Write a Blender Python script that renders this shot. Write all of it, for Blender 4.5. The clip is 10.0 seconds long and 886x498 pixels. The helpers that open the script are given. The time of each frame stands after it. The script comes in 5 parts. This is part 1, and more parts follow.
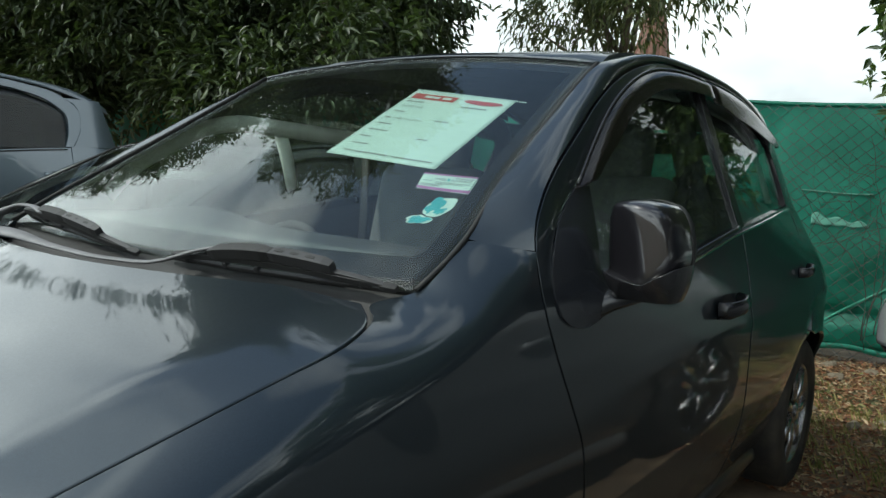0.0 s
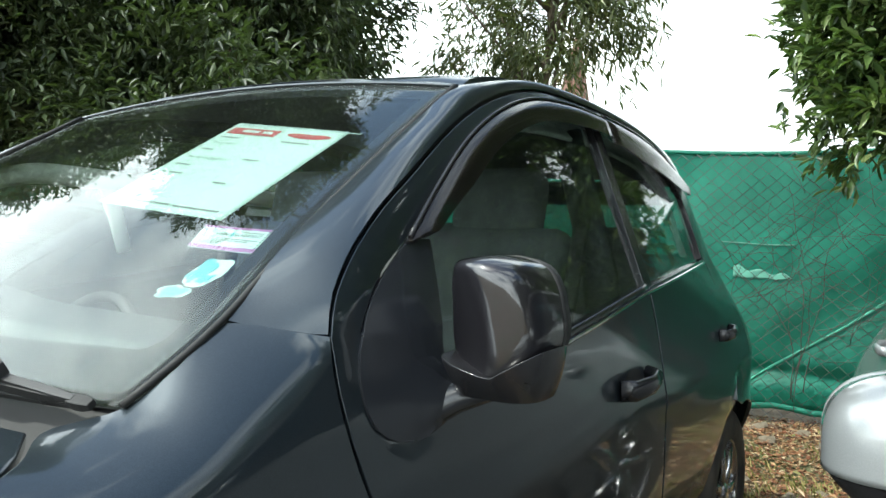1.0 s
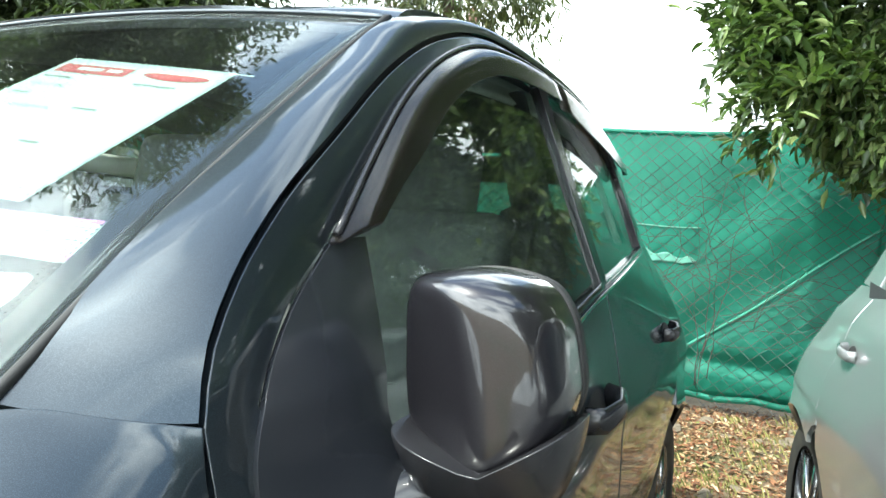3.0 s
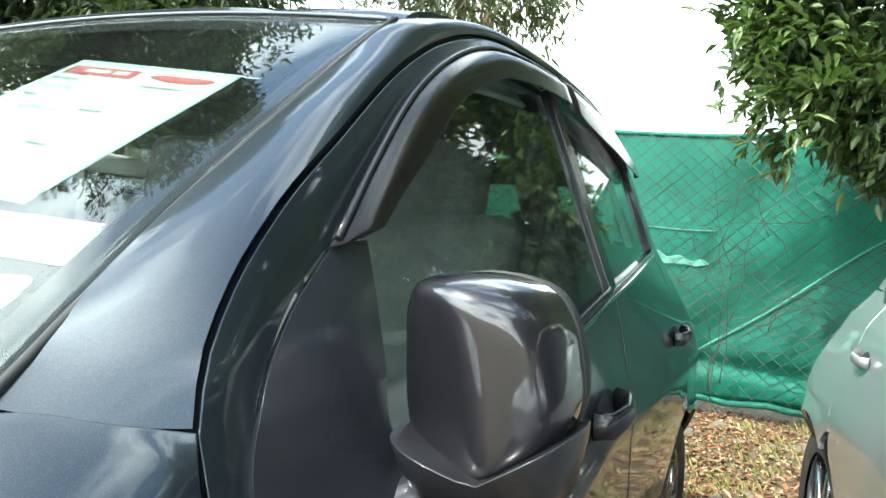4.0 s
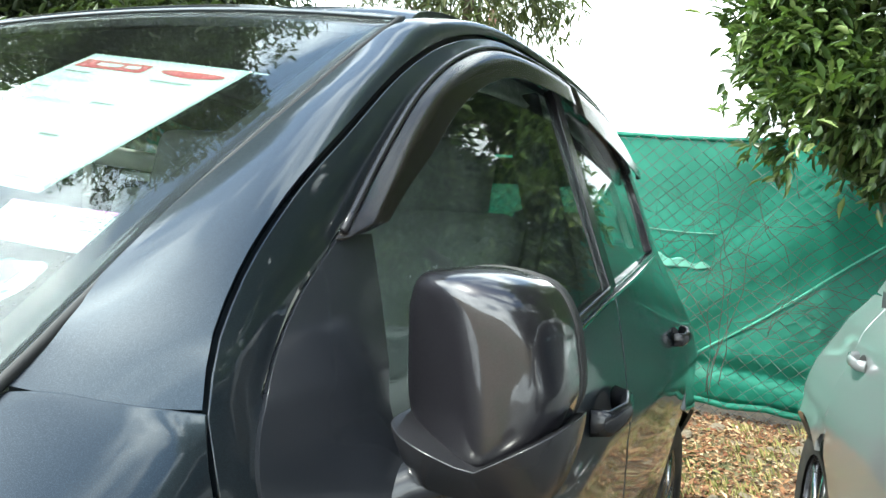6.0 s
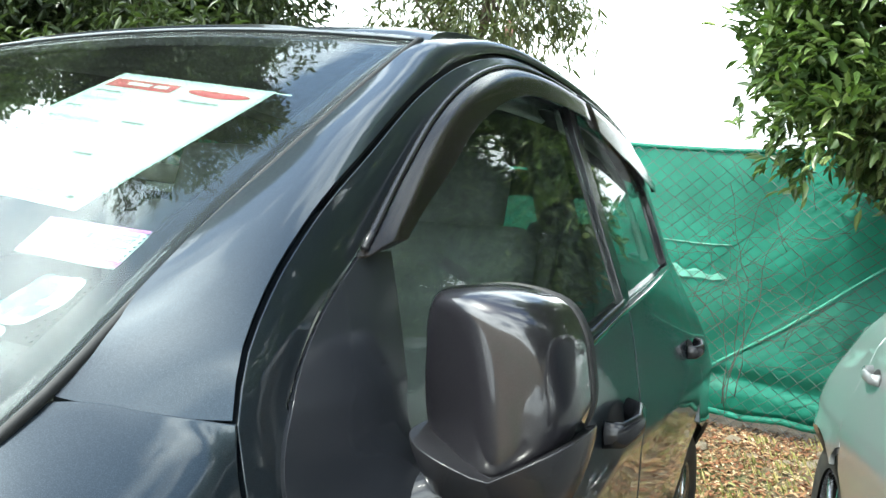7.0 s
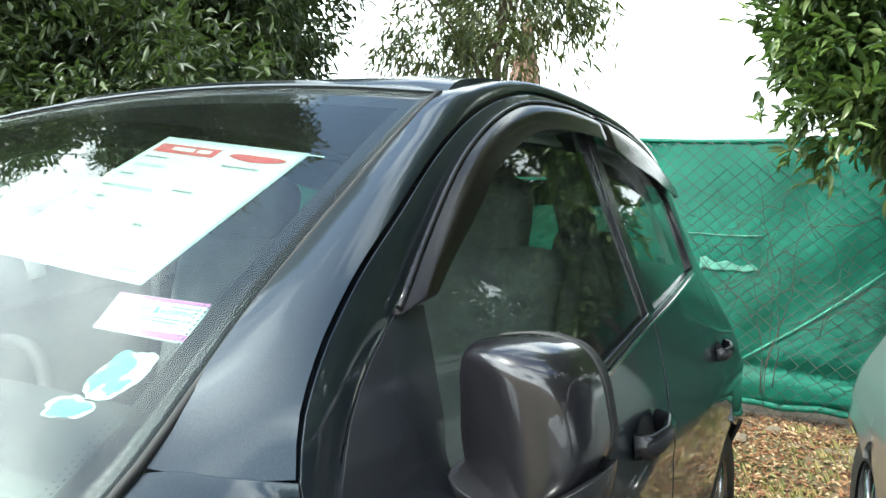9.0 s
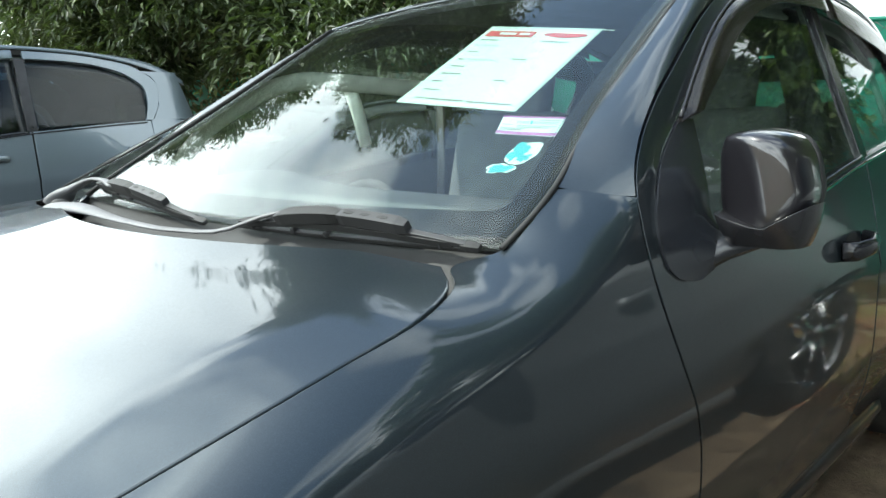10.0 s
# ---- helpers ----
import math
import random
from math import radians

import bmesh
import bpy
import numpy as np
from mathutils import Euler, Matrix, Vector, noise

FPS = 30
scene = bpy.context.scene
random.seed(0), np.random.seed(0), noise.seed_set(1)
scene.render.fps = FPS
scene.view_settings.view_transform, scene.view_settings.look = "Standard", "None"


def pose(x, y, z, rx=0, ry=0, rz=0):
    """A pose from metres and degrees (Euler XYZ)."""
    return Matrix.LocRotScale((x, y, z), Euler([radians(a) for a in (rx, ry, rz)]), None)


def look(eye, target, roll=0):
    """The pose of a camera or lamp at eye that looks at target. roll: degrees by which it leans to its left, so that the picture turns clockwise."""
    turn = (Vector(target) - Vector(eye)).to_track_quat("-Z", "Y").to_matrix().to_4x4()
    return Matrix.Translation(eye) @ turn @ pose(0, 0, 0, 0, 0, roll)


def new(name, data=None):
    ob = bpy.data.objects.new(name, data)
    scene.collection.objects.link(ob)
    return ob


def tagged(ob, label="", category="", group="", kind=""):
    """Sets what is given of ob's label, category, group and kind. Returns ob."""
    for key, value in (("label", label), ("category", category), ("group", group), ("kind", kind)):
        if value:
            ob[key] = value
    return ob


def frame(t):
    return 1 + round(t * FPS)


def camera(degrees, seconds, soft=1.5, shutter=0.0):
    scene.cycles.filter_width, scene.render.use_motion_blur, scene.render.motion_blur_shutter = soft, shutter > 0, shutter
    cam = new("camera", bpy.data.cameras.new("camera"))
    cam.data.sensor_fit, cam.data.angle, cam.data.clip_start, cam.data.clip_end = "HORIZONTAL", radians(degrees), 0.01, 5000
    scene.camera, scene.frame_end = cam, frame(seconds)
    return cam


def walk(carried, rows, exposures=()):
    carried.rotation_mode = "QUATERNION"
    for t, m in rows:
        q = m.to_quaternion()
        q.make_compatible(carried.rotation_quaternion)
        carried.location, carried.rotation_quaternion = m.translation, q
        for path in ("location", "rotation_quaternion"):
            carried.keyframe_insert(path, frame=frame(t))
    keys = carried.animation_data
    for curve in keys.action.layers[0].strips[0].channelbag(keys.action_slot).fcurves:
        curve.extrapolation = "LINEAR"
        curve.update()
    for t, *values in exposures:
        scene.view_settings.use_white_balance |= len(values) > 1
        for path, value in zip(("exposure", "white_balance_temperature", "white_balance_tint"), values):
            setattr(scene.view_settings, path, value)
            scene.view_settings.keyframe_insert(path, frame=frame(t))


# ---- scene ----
cam = camera(60.0, 10.0)
PATH = [
    (0.0, (1.46, 0.168, 1.207), (0.268, 1.759, 0.991), 2.77),
    (0.5, (1.477, 0.453, 1.221), (0.324, 2.086, 1.179), -1.79),
    (1.0, (1.387, 0.632, 1.198), (0.318, 2.322, 1.142), 1.71),
    (1.5, (1.191, 0.853, 1.227), (0.21, 2.595, 1.188), 0.51),
    (2.0, (1.167, 0.877, 1.225), (0.295, 2.669, 1.065), 5.49),
    (2.5, (1.177, 0.897, 1.23), (0.462, 2.759, 1.086), 5.35),
    (3.0, (1.125, 0.942, 1.214), (0.321, 2.77, 1.101), 2.8),
    (3.2, (1.112, 0.955, 1.204), (0.278, 2.77, 1.098), 2.92),
    (4.3, (1.137, 0.949, 1.22), (0.304, 2.764, 1.106), 3.15),
    (4.5, (1.137, 0.948, 1.215), (0.318, 2.769, 1.103), 3.19),
    (5.0, (1.134, 0.949, 1.213), (0.31, 2.768, 1.093), 3.7),
    (5.5, (1.137, 0.947, 1.213), (0.309, 2.763, 1.093), 3.92),
    (7.0, (1.151, 0.907, 1.224), (0.272, 2.701, 1.129), 4.23),
    (7.5, (1.158, 0.925, 1.243), (0.272, 2.715, 1.152), 4.55),
    (8.0, (1.141, 0.969, 1.235), (0.24, 2.753, 1.155), 2.95),
    (8.5, (1.144, 0.954, 1.232), (0.218, 2.724, 1.155), 3.56),
    (9.0, (1.188, 0.839, 1.29), (0.237, 2.596, 1.185), 0.92),
    (9.5, (1.281, 0.668, 1.216), (0.254, 2.379, 1.077), 1.16),
    (9.7, (1.311, 0.52, 1.189), (0.161, 2.144, 0.985), -0.45),
    (10.0, (1.369, 0.277, 1.192), (0.024, 1.718, 0.852), -1.13),
]
EXPOSURE = [(t, stops, 6150, 0) for t, stops in ((0.0, -0.50), (0.5, 0.24), (1.0, 0.53), (1.5, 0.84), (2.0, 1.12), (3.0, 1.33), (7.0, 1.28), (8.5, 1.20), (9.0, 0.99), (9.5, 0.85), (10.0, 0.77))]
walk(cam, [(t, look(eye, target, roll)) for t, eye, target, roll in PATH], EXPOSURE)

# ---- world, sun, exposure ----
SUN = Vector((-0.32, -0.46, 0.83)).normalized()
world = bpy.data.worlds.new("sky")
scene.world = world
world.use_nodes = True
wn, wl = world.node_tree.nodes, world.node_tree.links
wn.clear()
w_out = wn.new("ShaderNodeOutputWorld")
w_bg = wn.new("ShaderNodeBackground")
w_sky = wn.new("ShaderNodeTexSky")
w_sky.sky_type, w_sky.sun_disc = "NISHITA", False
w_sky.sun_elevation = math.asin(SUN.z)
w_sky.sun_rotation = math.atan2(SUN.x, SUN.y)
w_sky.dust_density, w_sky.air_density = 3.0, 1.3
w_co = wn.new("ShaderNodeTexCoord")
w_map = wn.new("ShaderNodeMapping")
w_map.inputs["Scale"].default_value = (1.0, 1.0, 1.9)
w_map.inputs["Location"].default_value = (2.05, 0.61, 5.30)
w_noise = wn.new("ShaderNodeTexNoise")
w_noise.inputs["Scale"].default_value = 1.7
w_noise.inputs["Detail"].default_value = 6.0
w_noise.inputs["Roughness"].default_value = 0.5
w_noise.inputs["Distortion"].default_value = 0.25
w_ramp = wn.new("ShaderNodeValToRGB")
w_ramp.color_ramp.elements[0].position, w_ramp.color_ramp.elements[1].position = 0.39, 0.55
w_tone = wn.new("ShaderNodeTexNoise")
w_tone.inputs["Scale"].default_value = 2.6
w_tone.inputs["Detail"].default_value = 5.0
w_shade = wn.new("ShaderNodeValToRGB")
w_shade.color_ramp.elements[0].position, w_shade.color_ramp.elements[1].position = 0.35, 0.7
w_shade.color_ramp.elements[0].color = (9.6, 9.9, 10.3, 1)
w_shade.color_ramp.elements[1].color = (18.5, 18.5, 18.2, 1)
w_mix = wn.new("ShaderNodeMix")
w_mix.data_type = "RGBA"
wl.new(w_co.outputs["Generated"], w_map.inputs["Vector"])
wl.new(w_map.outputs["Vector"], w_noise.inputs["Vector"])
wl.new(w_map.outputs["Vector"], w_tone.inputs["Vector"])
# the cover breaks up overhead
w_sep = wn.new("ShaderNodeSeparateXYZ")
w_high = wn.new("ShaderNodeMapRange")
w_high.inputs["From Min"].default_value, w_high.inputs["From Max"].default_value = 0.25, 0.95
w_high.inputs["To Min"].default_value, w_high.inputs["To Max"].default_value = -0.06, 0.075
w_thin = wn.new("ShaderNodeMath")
w_thin.operation = "SUBTRACT"
wl.new(w_co.outputs["Generated"], w_sep.inputs["Vector"])
wl.new(w_sep.outputs["Z"], w_high.inputs["Value"])
wl.new(w_noise.outputs["Fac"], w_thin.inputs[0])
wl.new(w_high.outputs["Result"], w_thin.inputs[1])
wl.new(w_thin.outputs["Value"], w_ramp.inputs["Fac"])
wl.new(w_tone.outputs["Fac"], w_shade.inputs["Fac"])
wl.new(w_ramp.outputs["Color"], w_mix.inputs["Factor"])
wl.new(w_sky.outputs["Color"], w_mix.inputs["A"])
# thin clouds glow towards the sun
w_dot = wn.new("ShaderNodeVectorMath")
w_dot.operation = "DOT_PRODUCT"
w_dot.inputs[1].default_value = (SUN.x, SUN.y, 0.1)
w_lit = wn.new("ShaderNodeMapRange")
w_lit.inputs["From Min"].default_value, w_lit.inputs["From Max"].default_value = -0.55, 0.55
w_lit.inputs["To Min"].default_value, w_lit.inputs["To Max"].default_value = 0.65, 1.50
w_front = wn.new("ShaderNodeVectorMath")
w_front.operation = "SCALE"
wl.new(w_co.outputs["Generated"], w_dot.inputs[0])
wl.new(w_dot.outputs["Value"], w_lit.inputs["Value"])
wl.new(w_shade.outputs["Color"], w_front.inputs[0])
wl.new(w_lit.outputs["Result"], w_front.inputs["Scale"])
wl.new(w_front.outputs["Vector"], w_mix.inputs["B"])
wl.new(w_mix.outputs["Result"], w_bg.inputs["Color"])
w_bg.inputs["Strength"].default_value = 0.15
wl.new(w_bg.outputs["Background"], w_out.inputs["Surface"])

sun = new("sun", bpy.data.lights.new("sun", "SUN"))
sun.data.energy, sun.data.angle, sun.data.color = 3.6, radians(0.6), (1.0, 0.95, 0.87)
sun.matrix_world = look(SUN * 30, (0, 0, 0))


# ---- materials ----
class Mat:
    """A node material with a Principled shader and a few helpers."""

    def __init__(self, name, colour, rough=0.5, metal=0.0, **inputs):
        self.m = bpy.data.materials.new(name)
        self.m.use_nodes = True
        self.n, self.l = self.m.node_tree.nodes, self.m.node_tree.links
        self.b = self.n["Principled BSDF"]
        self.set("Base Color", (*colour, 1)), self.set("Roughness", rough), self.set("Metallic", metal)
        for k, v in inputs.items():
            self.set(k.replace("_", " "), v)
        self.co = self.n.new("ShaderNodeTexCoord")

    def set(self, key, value):
        self.b.inputs[key].default_value = value

    def noise(self, scale, detail=4.0, rough=0.55, stretch=None, kind="ShaderNodeTexNoise"):
        t = self.n.new(kind)
        t.inputs["Scale"].default_value = scale
        if kind == "ShaderNodeTexNoise":
            t.inputs["Detail"].default_value, t.inputs["Roughness"].default_value = detail, rough
        vec = self.co.outputs["Object"]
        if stretch:
            mp = self.n.new("ShaderNodeMapping")
            mp.inputs["Scale"].default_value = stretch
            self.l.new(vec, mp.inputs["Vector"])
            vec = mp.outputs["Vector"]
        self.l.new(vec, t.inputs["Vector"])
        return t.outputs["Fac"] if kind == "ShaderNodeTexNoise" else t.outputs["Distance"]

    def ramp(self, fac, stops):
        r = self.n.new("ShaderNodeValToRGB")
        e = r.color_ramp.elements
        while len(e) < len(stops):
            e.new(0.5)
        for k, (p, c) in zip(e, stops):
            k.position, k.color = p, (*c, 1) if len(c) == 3 else c
        self.l.new(fac, r.inputs["Fac"])
        return r.outputs["Color"]

    def mix(self, fac, a, b, blend="MIX"):
        x = self.n.new("ShaderNodeMix")
        x.data_type, x.blend_type = "RGBA", blend
        for sock, v in (("Factor", fac), ("A", a), ("B", b)):
            if isinstance(v, (int, float)):
                x.inputs[sock].default_value = v
            elif isinstance(v, tuple):
                x.inputs[sock].default_value = (*v, 1)
            else:
                self.l.new(v, x.inputs[sock])
        return x.outputs["Result"]

    def to(self, sock, key):
        self.l.new(sock, self.b.inputs[key])
        return self

    def bump(self, fac, strength=0.2, distance=0.01):
        b = self.n.new("ShaderNodeBump")
        b.inputs["Strength"].default_value, b.inputs["Distance"].default_value = strength, distance
        self.l.new(fac, b.inputs["Height"])
        self.l.new(b.outputs["Normal"], self.b.inputs["Normal"])
        return self

    def range(self, fac, lo, hi):
        r = self.n.new("ShaderNodeMapRange")
        r.inputs["To Min"].default_value, r.inputs["To Max"].default_value = lo, hi
        self.l.new(fac, r.inputs["Value"])
        return r.outputs["Result"]

    def island(self):
        return self.n.new("ShaderNodeNewGeometry").outputs["Random Per Island"]


def paint(name, colour, flake, metal=0.75, rough=0.38, ior=1.65, coat=(0.015, 0.05)):
    k = Mat(name, colour, rough, metal, Coat_Weight=1.0, Coat_Roughness=0.02, Coat_IOR=ior)
    grain = k.noise(1600.0, 2.0)
    k.to(k.mix(k.ramp(grain, [(0.45, (0, 0, 0)), (0.72, (1, 1, 1))]), colour, flake), "Base Color")
    dust = k.noise(9.0, 8.0, 0.7)
    fine = k.noise(260.0, 3.0)
    k.to(k.range(k.mix(0.6, dust, fine), *coat), "Coat Roughness")
    k.to(k.range(fine, rough - 0.06, rough + 0.08), "Roughness")
    return k.m


def glass(name, tint, film=None, rough=0.006, base=0.045):
    """A thin pane: tinted see-through with a mirror coat that grows to the edge of view."""
    m = bpy.data.materials.new(name)
    m.use_nodes = True
    n, l = m.node_tree.nodes, m.node_tree.links
    n.clear()
    out, mix = n.new("ShaderNodeOutputMaterial"), n.new("ShaderNodeMixShader")
    clear, gl, lw = n.new("ShaderNodeBsdfTransparent"), n.new("ShaderNodeBsdfGlossy"), n.new("ShaderNodeLayerWeight")
    power, span = n.new("ShaderNodeMath"), n.new("ShaderNodeMapRange")
    power.operation = "POWER"
    power.inputs[1].default_value = 6.0
    span.inputs["To Min"].default_value, span.inputs["To Max"].default_value = base, 1.0
    lw.inputs["Blend"].default_value = 0.5
    clear.inputs["Color"].default_value = (*tint, 1)
    gl.inputs["Roughness"].default_value = rough
    gl.inputs["Color"].default_value = (1, 1, 1, 1)
    l.new(lw.outputs["Facing"], power.inputs[0])
    l.new(power.outputs["Value"], span.inputs["Value"])
    l.new(span.outputs["Result"], mix.inputs["Fac"])
    l.new(clear.outputs["BSDF"], mix.inputs[1])
    l.new(gl.outputs["BSDF"], mix.inputs[2])
    last = mix.outputs["Shader"]
    if film:
        # a thin film of dust that catches the light
        dusty, veil, co, nz, rg = n.new("ShaderNodeBsdfDiffuse"), n.new("ShaderNodeMixShader"), n.new("ShaderNodeTexCoord"), n.new("ShaderNodeTexNoise"), n.new("ShaderNodeMapRange")
        dusty.inputs["Color"].default_value = (0.62, 0.66, 0.62, 1)
        nz.inputs["Scale"].default_value, nz.inputs["Detail"].default_value = 7.0, 6.0
        rg.inputs["To Min"].default_value, rg.inputs["To Max"].default_value = film[0], film[1]
        l.new(co.outputs["Object"], nz.inputs["Vector"])
        l.new(nz.outputs["Fac"], rg.inputs["Value"])
        l.new(rg.outputs["Result"], veil.inputs["Fac"])
        l.new(last, veil.inputs[1])
        l.new(dusty.outputs["BSDF"], veil.inputs[2])
        last = veil.outputs["Shader"]
    l.new(last, out.inputs["Surface"])
    return m


def plastic(name, colour, rough=0.5, grain=600.0, strength=0.15):
    k = Mat(name, colour, rough)
    f = k.noise(grain, 3.0)
    w = k.noise(14.0, 5.0)
    k.to(k.mix(k.ramp(w, [(0.35, (0, 0, 0)), (0.75, (1, 1, 1))]), colour, tuple(c * 1.5 + 0.004 for c in colour)), "Base Color")
    k.to(k.range(w, rough - 0.1, rough + 0.1), "Roughness")
    return k.bump(f, strength, 0.0006).m


NAVY = paint("navy_metallic_paint", (0.023, 0.032, 0.040), (0.043, 0.060, 0.076), 0.75, 0.40, 1.60, coat=(0.022, 0.055))
SILVER = paint("silver_metallic_paint", (0.25, 0.26, 0.265), (0.35, 0.36, 0.365), 0.45, 0.36)
ICE = paint("ice_blue_metallic_paint", (0.135, 0.168, 0.198), (0.195, 0.238, 0.272), 0.55, 0.34)
COAL = paint("black_metallic_paint", (0.010, 0.010, 0.012), (0.02, 0.02, 0.023), 0.5, 0.36)
BLACK = plastic("black_trim", (0.013, 0.013, 0.015), 0.20, 600.0, 0.06)
SAIL = Mat("satin_black_plastic", (0.022, 0.024, 0.029), 0.17)
SAIL = SAIL.bump(SAIL.noise(900.0, 2.0), 0.04, 0.0004).m
MATT = plastic("matt_black_rubber", (0.010, 0.010, 0.010), 0.65)
WIPER = plastic("weathered_black_plastic", (0.018, 0.018, 0.019), 0.5)
SHELL = paint("dark_mirror_shell", (0.013, 0.012, 0.015), (0.028, 0.026, 0.032), 0.5, 0.34, coat=(0.02, 0.06))
SCREEN = glass("windscreen_glass", (0.94, 0.985, 0.965), (0.001, 0.004))
SIDEGL = glass("tinted_side_glass", (0.70, 0.75, 0.73), (0.002, 0.007))
DARKGL = glass("smoked_glass", (0.24, 0.29, 0.32), (0.002, 0.006), base=0.032)
SMOKE = Mat("smoked_acrylic", (0.011, 0.0095, 0.0085), 0.16, 0.0, Alpha=0.80, Specular_IOR_Level=0.45).m
CERAMIC = Mat("black_screen_print", (0.0022, 0.0024, 0.0026), 0.5, 0.0, Specular_IOR_Level=0.12).m
CHROME = Mat("chrome", (0.72, 0.73, 0.75), 0.12, 1.0).m
ALLOY = Mat("alloy", (0.62, 0.63, 0.65), 0.25, 1.0).m
LINER = plastic("pale_grey_trim", (0.76, 0.79, 0.72), 0.7)
CLOTH = plastic("dark_grey_cloth", (0.085, 0.088, 0.09), 0.9, 900.0, 0.4)
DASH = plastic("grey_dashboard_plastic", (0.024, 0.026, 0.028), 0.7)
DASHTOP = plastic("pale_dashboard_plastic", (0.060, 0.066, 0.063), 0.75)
REDLENS = Mat("red_lens", (0.4, 0.01, 0.01), 0.12).m


def _tyre():
    k = Mat("tyre_rubber", (0.018, 0.018, 0.018), 0.8)
    w = k.noise(8.0, 6.0)
    k.to(k.mix(k.ramp(w, [(0.45, (0, 0, 0)), (0.8, (1, 1, 1))]), (0.018, 0.018, 0.018), (0.07, 0.06, 0.045)), "Base Color")
    return k.m


TYRE = _tyre()


# ---- mesh helpers ----
def part(name, bm, material, parent=None, label="", smooth=True):
    """Links a bmesh as one mesh object under a thing or a part."""
    me = bpy.data.meshes.new(name)
    bm.to_mesh(me)
    bm.free()
    if smooth:
        me.polygons.foreach_set("use_smooth", [True] * len(me.polygons))
    for mt in material if isinstance(material, (list, tuple)) else [material]:
        me.materials.append(mt)
    ob = new(name, me)
    ob.parent = parent
    if label:
        tagged(ob, label)
    return ob


def thing(name, label, category, group="", kind="", at=(0, 0, 0)):
    ob = tagged(new(name), label, category, group, kind)
    ob.empty_display_size = 0.1
    ob.matrix_basis = Matrix.Translation(at)
    return ob


def spline(pts):
    """A smooth curve through a few points, over 0 to 1 by its length."""
    p = np.array(pts, float)
    d = np.r_[0, np.cumsum(np.sqrt((np.diff(p, axis=0) ** 2).sum(1)) + 1e-9)]
    d /= d[-1]
    m = np.gradient(p, d, axis=0)

    def at(t):
        t = min(max(t, 0.0), 1.0)
        k = min(int(np.searchsorted(d, t, "right")) - 1, len(d) - 2)
        h = d[k + 1] - d[k]
        s = (t - d[k]) / h
        return (2 * s**3 - 3 * s**2 + 1) * p[k] + (s**3 - 2 * s**2 + s) * h * m[k] + (-2 * s**3 + 3 * s**2) * p[k + 1] + (s**3 - s**2) * h * m[k + 1]

    return at


def graph(pts):
    """A smooth function through (x, y) pairs, flat past the ends."""
    xs, ys = np.array(pts, float).T
    m = np.gradient(ys, xs)

    def at(x):
        if x <= xs[0]:
            return float(ys[0])
        if x >= xs[-1]:
            return float(ys[-1])
        k = int(np.searchsorted(xs, x, "right")) - 1
        h = xs[k + 1] - xs[k]
        s = (x - xs[k]) / h
        return float((2 * s**3 - 3 * s**2 + 1) * ys[k] + (s**3 - 2 * s**2 + s) * h * m[k] + (-2 * s**3 + 3 * s**2) * ys[k + 1] + (s**3 - s**2) * h * m[k + 1])

    return at


def grid(fn, nu, nv, out=None, bm=None):
    """A sheet of fn(u, v) over 0 to 1; out: a direction or function that its face normals should follow."""
    bm = bm or bmesh.new()
    vs = [[bm.verts.new(fn(i / nu, j / nv)) for j in range(nv + 1)] for i in range(nu + 1)]
    mid = vs[nu // 2][nv // 2].co
    a, b, c = mid, vs[nu // 2 + 1][nv // 2].co, vs[nu // 2][nv // 2 + 1].co
    nrm = (b - a).cross(c - a)
    want = Vector(out) if out is not None else Vector((mid.x, 0, mid.z - 0.7))
    flip = nrm.dot(want) < 0
    for i in range(nu):
        for j in range(nv):
            q = (vs[i][j], vs[i + 1][j], vs[i + 1][j + 1], vs[i][j + 1])
            bm.faces.new(q[::-1] if flip else q)
    return bm


def shell(ob, thick=0.012, bevel=0.003):
    """Gives a sheet its thickness, inwards, and rounded edges."""
    if thick:
        m = ob.modifiers.new("thickness", "SOLIDIFY")
        m.thickness, m.offset = thick, -1.0
    if bevel:
        b = ob.modifiers.new("edge", "BEVEL")
        b.width, b.segments, b.limit_method, b.angle_limit = bevel, 2, "ANGLE", radians(50)
        b.harden_normals = True
    return ob


def tube(path, radius, sides=8, bm=None, flat=1.0, up=(0, 0, 1), closed=False):
    """A round or oval rod along points; radius: one number or one for each point."""
    bm = bm or bmesh.new()
    p = [Vector(q) for q in path]
    r = list(radius) if isinstance(radius, (list, tuple)) else [radius] * len(p)
    rings = []
    for k, q in enumerate(p):
        t = (p[min(k + 1, len(p) - 1)] - p[max(k - 1, 0)]).normalized()
        a = t.cross(Vector(up))
        a = a.normalized() if a.length > 1e-4 else t.orthogonal().normalized()
        b = a.cross(t).normalized()
        rings.append([bm.verts.new(q + (a * math.cos(w) + b * math.sin(w) * flat) * r[k]) for w in [2 * math.pi * i / sides for i in range(sides)]])
    for k in range(len(rings) - 1):
        for i in range(sides):
            j = (i + 1) % sides
            bm.faces.new((rings[k][i], rings[k][j], rings[k + 1][j], rings[k + 1][i]))
    if not closed:
        bm.faces.new(rings[0][::-1]), bm.faces.new(rings[-1])
    bmesh.ops.recalc_face_normals(bm, faces=bm.faces[:])
    return bm


